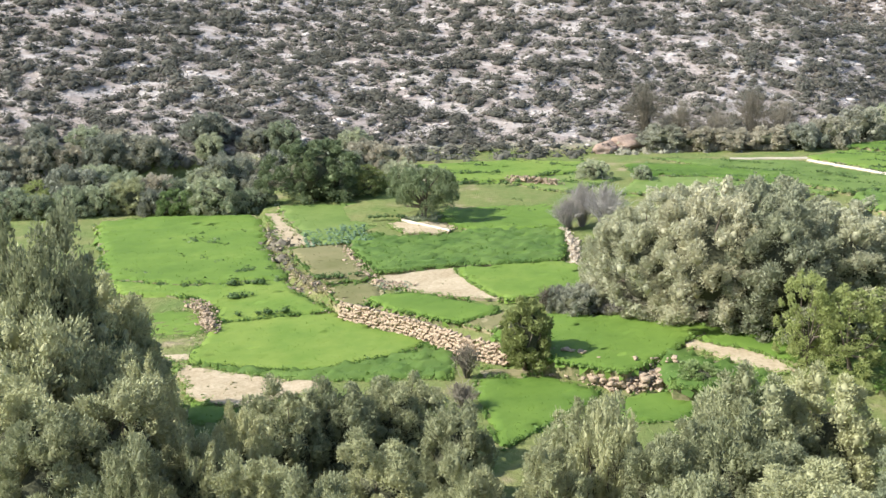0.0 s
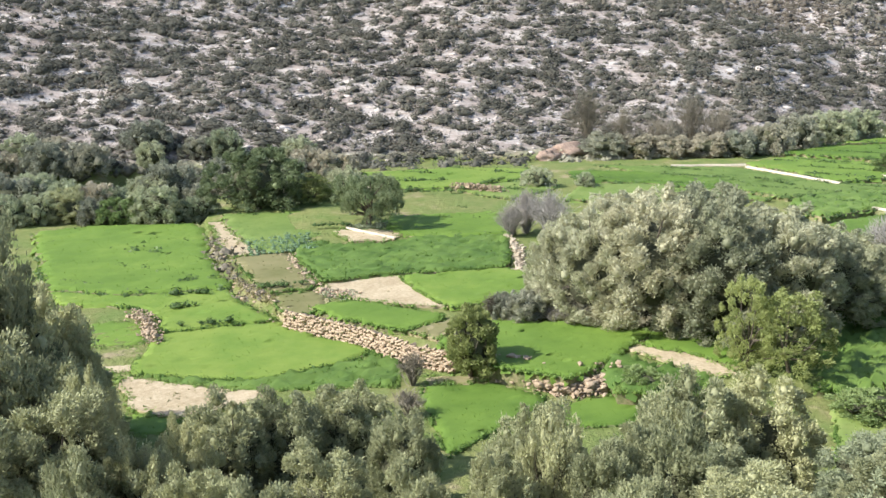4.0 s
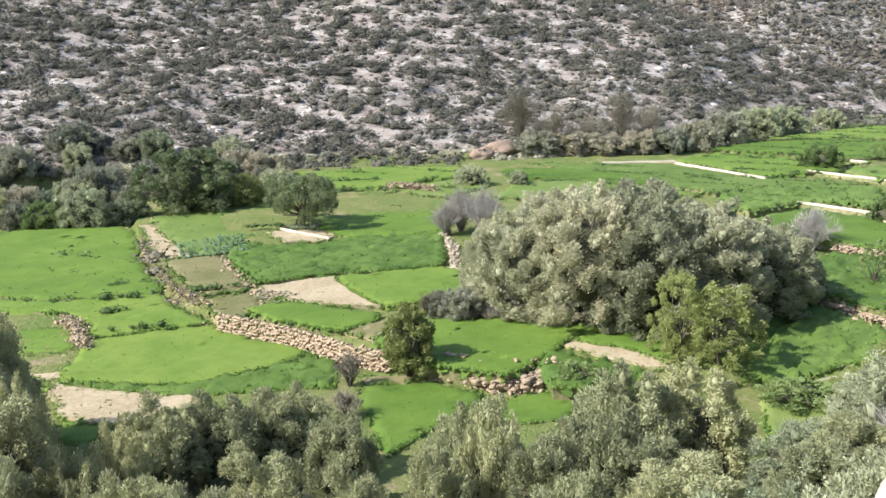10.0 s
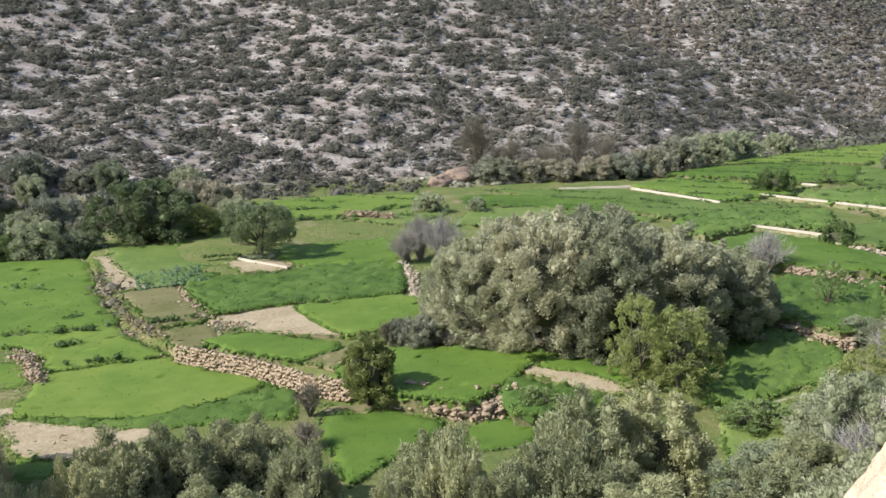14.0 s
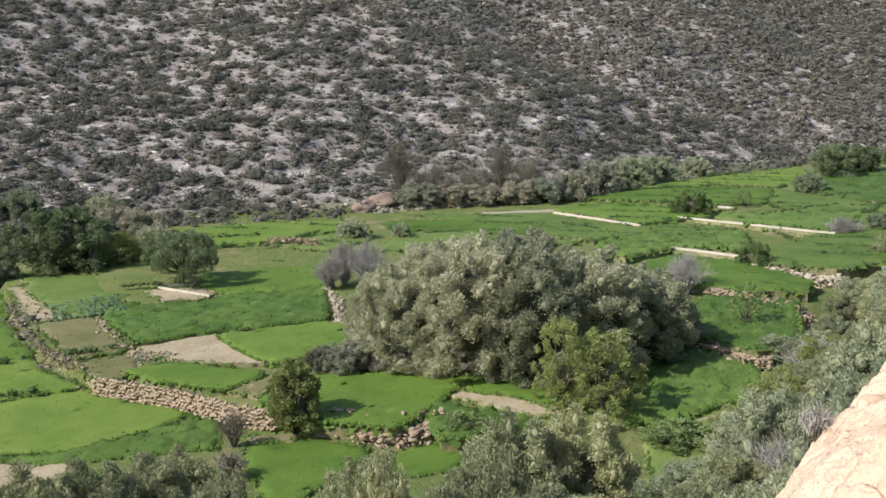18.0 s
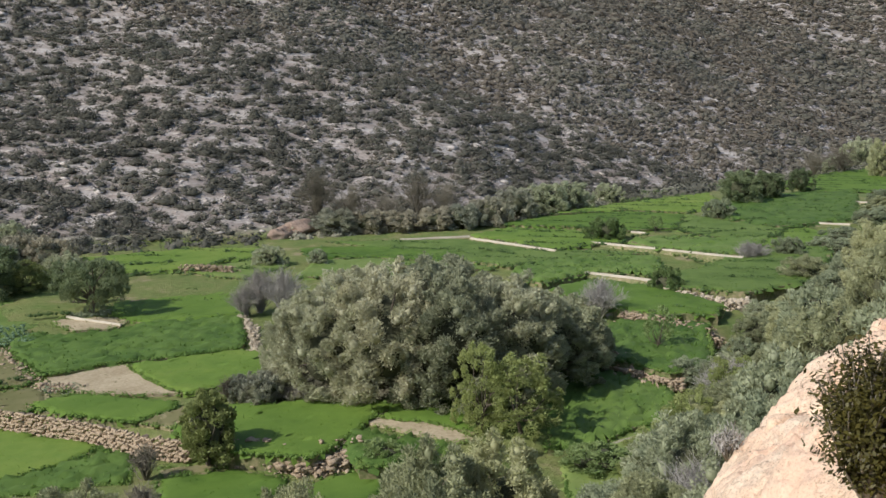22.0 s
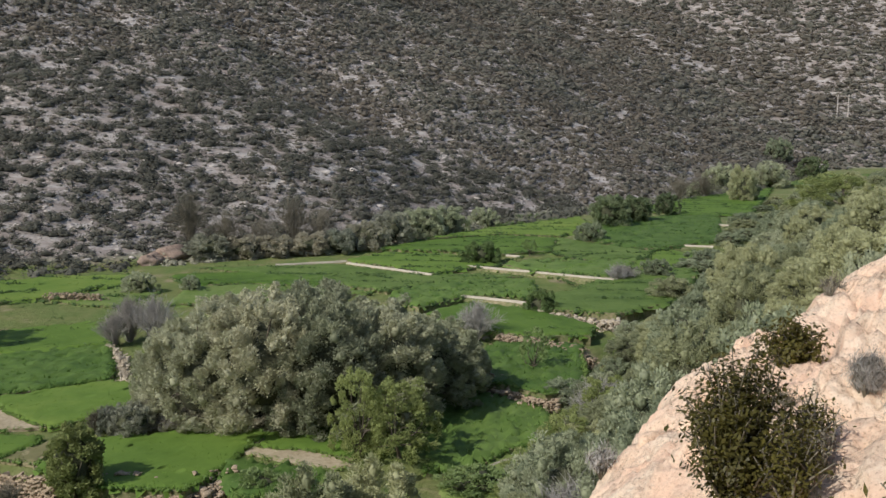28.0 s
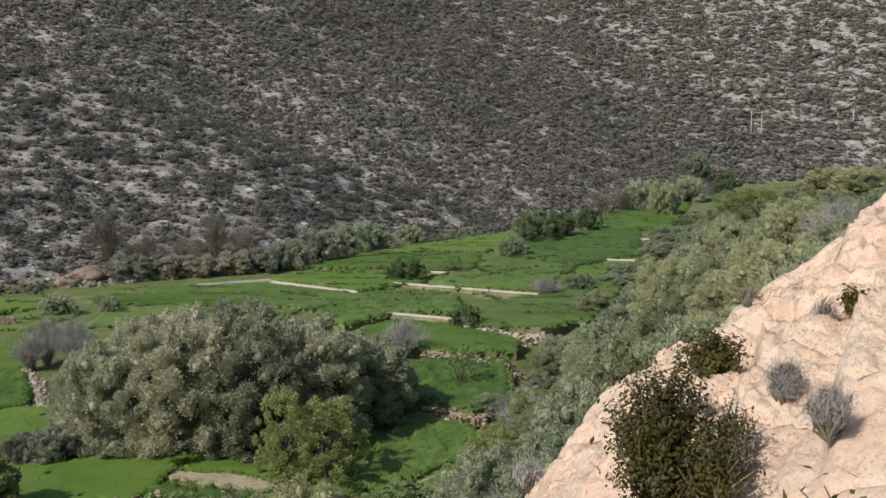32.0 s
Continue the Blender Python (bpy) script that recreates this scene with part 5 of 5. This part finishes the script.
weeds_along("dry brown weeds on a stony bank", [(-7.6, 79.1), (-6.2, 71.0), (-4.2, 63.3), (-2.4, 60.5)], 0.7, 90, 0.42, M_thorn, 11)
weeds_along("dark weeds along the top of a bank", [(1.0, 60.0), (2.9, 59.2)], 0.5, 22, 0.4, M_scrub, 12)
weeds_along("dark weeds around a spreading tree", [(3.4, 77.6), (5.0, 77.4), (6.0, 77.8)], 0.5, 40, 0.35, M_scrub, 15)
rubble("crumbling pale bank at the edge of the grove", [(14.8, 73.6), (14.7, 68.6), (13.9, 63.9), (14.7, 61.4)], 0.35, 0.35, 330, M_pale, 10, 0.15)
STEPS = [
    [(65.1, 108.4), (69.3, 108.1)],
    [(65.1, 90.7), (69.6, 90.8)],
    [(68.9, 98.3), (72.6, 100.2)],
    [(97.0, 113.2), (103.7, 112.3)],
    [(84.8, 103.5), (87.4, 101.2)],
    [(69.7, 87.9), (75.8, 87.4)],
    [(59.2, 81.9), (58.7, 78.3)],
    [(76.5, 121.5), (83.1, 123.1)],
    [(86.2, 130.7), (103.9, 135.2)],
    [(45.1, 81.4), (50.2, 81.8)],
    [(43.6, 77.1), (52.1, 76.2)],
    [(109.3, 123.3), (117.2, 125.4)],
    [(68.7, 92.1), (72.6, 91.6)],
    [(63.1, 114.3), (69.2, 115.4)],
    [(77.4, 98.3), (82.1, 98.3)],
    [(94.9, 101.6), (96.0, 99.2)],
    [(42.2, 92.3), (44.0, 88.4)],
    [(40.0, 84.9), (43.9, 81.2)],
    [(51.4, 103.5), (55.9, 99.7)],
    [(58.6, 92.3), (63.2, 93.8)],
    [(78.3, 90.4), (83.1, 91.1)],
    [(102.3, 105.8), (107.9, 105.2)],
    [(5.7, 89.2), (12.9, 89.5), (19.1, 95.6)],
    [(-8.3, 65.5), (-5.9, 65.8)],
    [(-7.9, 62.5), (-5.9, 62.8)],
    [(-7.6, 59.8), (-6.3, 60.1)],
    [(-2.6, 61.3), (0.5, 62.1)],
    [(0.5, 77.6), (3.5, 77.5)],
    [(6.8, 94.9), (13.1, 95.2)],
    [(-6.8, 56.1), (-4.2, 56.4)],
]
for k, line in enumerate(STEPS):
    run = sum(math.dist(a, b) for a, b in zip(line, line[1:]))
    weeds_along("rank dark green weeds along a low step between crops", line, 0.22, int(8 + run * 3.2), 0.26, M_bund, 40 + k, 0.32)
weeds_along("brown weeds on an earth step", [(12.9, 91.6), (17.6, 89.2)], 0.4, 60, 0.3, CROPS["fallow"], 23)
weeds_along("weeds along the earth steps", [(8.5, 91.2), (13.4, 91.8)], 0.5, 40, 0.35, M_fig, 16)
weeds_along("dark scrub along the foot of the hill", [(-30, 101.5), (-12, 104), (0, 105), (27, 108)], 2.4, 170, 1.0, M_hillscrub, 17)
weeds_along("dark scrub hedge under the hill", [(27, 107.5), (36, 109), (46, 110), (60, 116), (74, 122)], 1.6, 190, 0.8, M_footscrub, 18)
weeds_along("dark scrub along the far field edge", [(76, 123), (100, 132), (142, 150), (200, 184), (240, 206)], 3.0, 220, 1.4, M_hillscrub, 19)


def vegetable_patch(corners, rows, each):
    """Blue-green leafy plants in rows on a small bed."""
    rng = np.random.default_rng(77)
    a, b, c, d = [np.array(q) for q in corners]
    f, g = np.meshgrid(np.linspace(0, 1, each), np.linspace(0, 1, rows))
    f, g = (f.ravel() + rng.normal(size=f.size) * 0.02)[:, None], (g.ravel() + rng.normal(size=f.size) * 0.02)[:, None]
    p = (a * (1 - f) + b * f) * (1 - g) + (d * (1 - f) + c * f) * g
    r = 0.30 * rng.lognormal(0, 0.2, len(p))
    me = scatter_mesh("vegetable_patch", scrub_templates(22, rng, 6), np.c_[p, ground_z(p[:, 0], p[:, 1]) + 0.22], np.stack([r, r, r * 0.8], -1), rng.uniform(0, 6.28, len(p)), M_cabbage, rng)
    tagged(new("vegetable_patch", me), "rows of blue-green leafy vegetables beside a fallow plot", "vegetables", kind="stuff")


vegetable_patch([(-4.1, 74.8), (0.1, 75.3), (0.7, 71.1), (-3.5, 70.2)], 7, 12)


# ---- power line on the far hill ----
def power_poles(x, y, h, gap, label):
    """Pale concrete poles with a cross-arm."""
    t = thing("power_pole", label, "pole", "power line")
    t.location = (x, y, float(ground_z(np.array([x]), np.array([y]))[0]) - 0.3)
    for q in ([-gap / 2, gap / 2] if gap else [0]):
        mesh_part("post", raw_mesh("post", *tube_arrays([[(q * 0.77, -q * 0.64, 0, 0.24), (q * 0.77, -q * 0.64, h * 0.5, 0.2), (q * 0.77, -q * 0.64, h, 0.15)]], 6), M_limestone, True), t)
    e = gap / 2 + 0.9
    mesh_part("crossarm", raw_mesh("crossarm", *tube_arrays([[(-e * 0.77, e * 0.64, h * 0.93, 0.1), (0, 0, h * 0.93, 0.1), (e * 0.77, -e * 0.64, h * 0.93, 0.1)]], 4), M_limestone), t, "thin cross-arm")


power_poles(313.6, 259.9, 10.0, 3.8, "pair of pale concrete power poles on a scrubby hillside")
power_poles(361.6, 252.1, 7.0, 0.0, "single pale power pole on a scrubby hillside")


# ---- rock outcrop ----
def rock_relief(s, u):
    """Height of the outcrop over its plane: ledges that follow the bedding, gullies and lumps."""
    p = Vector((s * 0.9, u * 0.9, 0))
    h = 0.13 * noise.fractal(p * 0.6, 0.9, 2.1, 4) + 0.06 * noise.fractal(p * 2.3 + Vector((5, 1, 0)), 0.7, 2.2, 5)
    h += 0.03 * abs(noise.noise(p * 3.7)) + 0.03 * noise.noise(p * 8.0) + 0.04 * noise.noise(p * 17.0) - 0.04
    bed = u * 1.15 + s * 0.28 + 0.55 * noise.noise(p * 0.6)
    k = bed - math.floor(bed)
    h += 0.36 * (k if k < 0.92 else (1 - k) * 11.5) * max(0.15, 0.75 + 1.2 * noise.noise(p * 0.45 + Vector((2, 6, 1)))) - 0.15
    crack = abs(noise.noise(Vector((s * 0.7 + 3, u * 0.9 - 2, 4))))
    h -= 0.22 * max(0, 1 - crack / 0.06) ** 2
    h -= 0.05 * max(0, 1 - abs(noise.noise(Vector((s * 0.5, u * 1.9, 2)))) / 0.05)
    h -= 0.10 * max(0, noise.noise(p * 4.3 + Vector((9, 2, 5))) - 0.28) / 0.3
    fine = bed * 4.2 + 1.3 * noise.noise(p * 1.1 + Vector((0, 0, 7)))
    h += 0.08 * (fine - math.floor(fine)) * max(0, noise.noise(p * 0.8 + Vector((4, 4, 4))) + 0.35)
    h += 0.03 * noise.noise(p * 31.0)
    # broken blocks with open joints, and weathered hollows
    far, spots = noise.voronoi(Vector((s * 1.15 + 0.35 * noise.noise(p * 1.3), u * 1.75 + 0.35 * noise.noise(p * 1.3 + Vector((3, 8, 1))), 0.3)))
    h += 0.09 * noise.noise(spots[0] * 3.1) - 0.10 * max(0.0, 1 - (far[1] - far[0]) / 0.10) ** 2 * max(0.0, 0.55 + noise.noise(p * 0.7))
    h -= 0.07 * max(0.0, noise.noise(p * 6.5 + Vector((1, 5, 2))) - 0.2) + 0.07 * max(0.0, noise.noise(p * 13.0 + Vector((7, 2, 2))) - 0.2)
    return h


def build_outcrop():
    ns, nu = 470, 300
    verts = []
    for j in range(nu):
        for i in range(ns):
            s = 1.2 + (19.0 - 1.2) * (i / (ns - 1)) ** 1.5
            e = float(rock_edge(np.array(s))) + 0.06 * noise.noise(Vector((s * 0.8, 3.3, 0))) + 0.12 * noise.noise(Vector((s * 2.7, 1.3, 0))) + 0.09 * noise.noise(Vector((s * 7.0, 5.3, 0)))
            q = j / (nu - 1)
            over = 0.0
            if q < 0.8:
                u = e - 9.5 * (1 - q / 0.8) ** 1.25
            else:
                over = (q - 0.8) / 0.2
                u = e + 1.5 * math.sin(over * 1.4) * 0.9
            z = SLOPE_Z - 0.6375 * u
            lump = rock_relief(s, u) * (0.15 + 0.85 * float(smooth(np.array((s - 3.6) / 3.0))))
            lump *= 0.6 + 0.4 * float(smooth(np.array((e - u) / 0.9)))
            round_off = 0.12 * max(0.0, 1 - (e - u) / 0.5) ** 2 if q < 0.8 else 0.12
            z += lump - round_off - (4.6 * over ** 1.35)
            if s < 6.2:
                z -= 0.9 * ((6.2 - s) / 5.0) ** 1.3
            x, y = from_slope(s, u)
            verts.append((x, y, z))
    grid = np.array(verts).reshape(nu, ns, 3)
    t = thing("rock_outcrop", "weathered pinkish limestone outcrop with ledges and cracks", "rock")
    cuts = [0, 126, 218, 294, 378, ns - 1]
    for a, b in zip(cuts, cuts[1:]):
        g = grid[:, a:b + 1]
        i = np.arange(g.shape[0] * g.shape[1]).reshape(g.shape[:2])
        q = np.stack([i[:-1, :-1], i[:-1, 1:], i[1:, 1:], i[1:, :-1]], -1).reshape(-1, 4)
        mesh_part("slab", raw_mesh("slab", g.reshape(-1, 3), q, M_outcrop, True), t)


build_outcrop()


def rock_z(x, y):
    s, u = slope_frame(x, y)
    return SLOPE_Z - 0.6375 * u + rock_relief(s, u) - 0.05


def rock_shrub(name, label, x, y, h, w, n, material, seed, leaf=0.06, twigs=26, slim=0.5):
    """A small shrub in a crack: thin stems with single leaves along them."""
    rng = np.random.default_rng(seed)
    t = thing(name, label, "shrub")
    t.location = (x, y, rock_z(x, y))
    paths, leaves, outs = [], [], []
    for k in range(twigs):
        a, tilt = rng.uniform(0, 6.28), rng.random() ** 0.7
        tip = np.array([math.cos(a) * tilt * w / 2, math.sin(a) * tilt * w / 2, h * rng.uniform(0.55, 1.0) * (1 - 0.45 * tilt ** 2)])
        mid = tip * [0.4, 0.4, 0.55] + rng.normal(size=3) * 0.04
        paths.append([(0, 0, -0.1, 0.012), (*mid, 0.008), (*tip, 0.003)])
        m = n // twigs
        q = rng.uniform(0.15, 1.05, m)[:, None]
        c = np.where(q < 0.5, mid * q * 2, mid + (tip - mid) * (q - 0.5) * 2) + rng.normal(size=(m, 3)) * (0.015 + 0.04 * w)
        c[:, 2] = np.maximum(c[:, 2], 0.02)
        leaves.append(c)
        outs.append(unit(c + [0, 0, 0.1]))
    mesh_part("branchwork", raw_mesh("branchwork", *tube_arrays(paths, 4), M_thorn), t, "thin brown stems")
    v, f = sprays(np.concatenate(leaves), np.concatenate(outs), leaf, leaf * slim, rng, 0.4 if slim > 0.3 else 1.2)
    mesh_part("foliage", raw_mesh("foliage", v, f, material), t)
    return t


M_mastic = foliage("mastic_leaves", [(0.1, (0.051, 0.047, 0.012)), (0.5, (0.118, 0.102, 0.023)), (0.8, (0.203, 0.160, 0.044)), (0.97, (0.338, 0.218, 0.068))], 0.25, 0.45, 2.0)
rock_shrub("mastic_shrub", "dark olive-green mastic shrub growing from the rock", 4.91, 4.83, 0.92, 0.74, 12000, M_mastic, 1, 0.038, 120)
rock_shrub("mastic_shrub", "small dark mastic shrub growing from the rock", 4.88, 4.43, 0.38, 0.42, 2000, M_mastic, 2, 0.032, 40)
rock_shrub("mastic_shrub", "low rounded dark shrub on a rock ledge", 7.21, 6.53, 0.46, 0.6, 4200, M_mastic, 3, 0.042, 50)
rock_shrub("dry_tuft", "dry grey cushion plant on pinkish rock", 6.09, 4.95, 0.22, 0.24, 3600, M_twig, 4, 0.075, 60, 0.04)
rock_shrub("dry_tuft", "dry grey-brown cushion plant on pinkish rock", 5.33, 4.09, 0.18, 0.22, 3600, M_twig, 5, 0.07, 60, 0.04)
rock_shrub("dry_tuft", "thin dry grass tuft on a rock ledge", 8.16, 6.18, 0.32, 0.22, 500, M_thorn, 6, 0.12, 26, 0.06)
rock_shrub("mastic_shrub", "low dark shrub on the upper rock", 8.41, 6.03, 0.24, 0.42, 1500, M_mastic, 7, 0.045, 24)
rock_shrub("dry_tuft", "dry grey tuft at the edge of the outcrop", 6.86, 8.08, 0.24, 0.26, 800, M_twig, 9, 0.09, 30, 0.07)
rock_shrub("dry_tuft", "dry grey tuft at the edge of the outcrop", 6.31, 7.73, 0.22, 0.3, 800, M_twig, 10, 0.09, 30, 0.07)
rock_shrub("dry_tuft", "thin dry tuft in a crack of the rock", 6.31, 5.78, 0.18, 0.3, 700, M_thorn, 12, 0.07, 24, 0.12)
rock_shrub("dry_tuft", "thin dry tuft in a crack of the rock", 5.21, 4.53, 0.12, 0.2, 300, M_thorn, 14, 0.05, 16, 0.2)
rock_shrub("dry_tuft", "thin dry tuft on the rock's crest", 9.71, 8.23, 0.3, 0.3, 500, M_thorn, 13, 0.09, 20, 0.08)
rock_shrub("mastic_sprig", "thin leafy sprig above bare rock", 4.49, 3.38, 0.34, 0.75, 240, M_mastic, 8, 0.052, 9)
rock_shrub("dry_tuft", "twiggy brown-leaved shrub on bare rock", 5.33, 4.69, 0.34, 0.36, 900, M_mastic, 19, 0.035, 40, 0.4)


def boulder(label, x, y, size, seed, dz=0.0):
    v = lumpy(ICO3[0], seed, 0.5, 1.1)
    v = np.sign(v) * np.abs(v) ** 0.8 * size * [1.0, 0.75, 0.6]
    ob = new("boulder", raw_mesh("boulder", v, ICO3[1], M_outcrop, True))
    ob.location, ob.rotation_euler = (x, y, rock_z(x, y) + size * 0.2 + dz), (0.3, -0.2, seed * 1.3)
    tagged(ob, label, "boulder")


boulder("small pale boulder on the lip of the outcrop", 7.68, 7.72, 0.1, 3)
boulder("flat pale stone on the edge of the outcrop", 6.64, 7.52, 0.12, 5)

weeds_along("tan dry grass on a stony bank", [(-7.9, 80.0), (-6.5, 72.0), (-4.5, 64.0), (-2.6, 60.3), (-1.0, 57.0)], 0.8, 420, 0.24, CROPS["fallow"], 21)
weeds_along("dry brush at the top of the terrace wall", [(-0.8, 56.3), (1.6, 54.1), (3.6, 52.0)], 0.35, 60, 0.26, M_thorn, 22)


wall_of_stones([(-1.1, 55.6), (1.4, 53.3), (3.4, 51.2), (5.4, 48.5), (7.3, 47.0)], 1.0, 0.25, 6, 4)
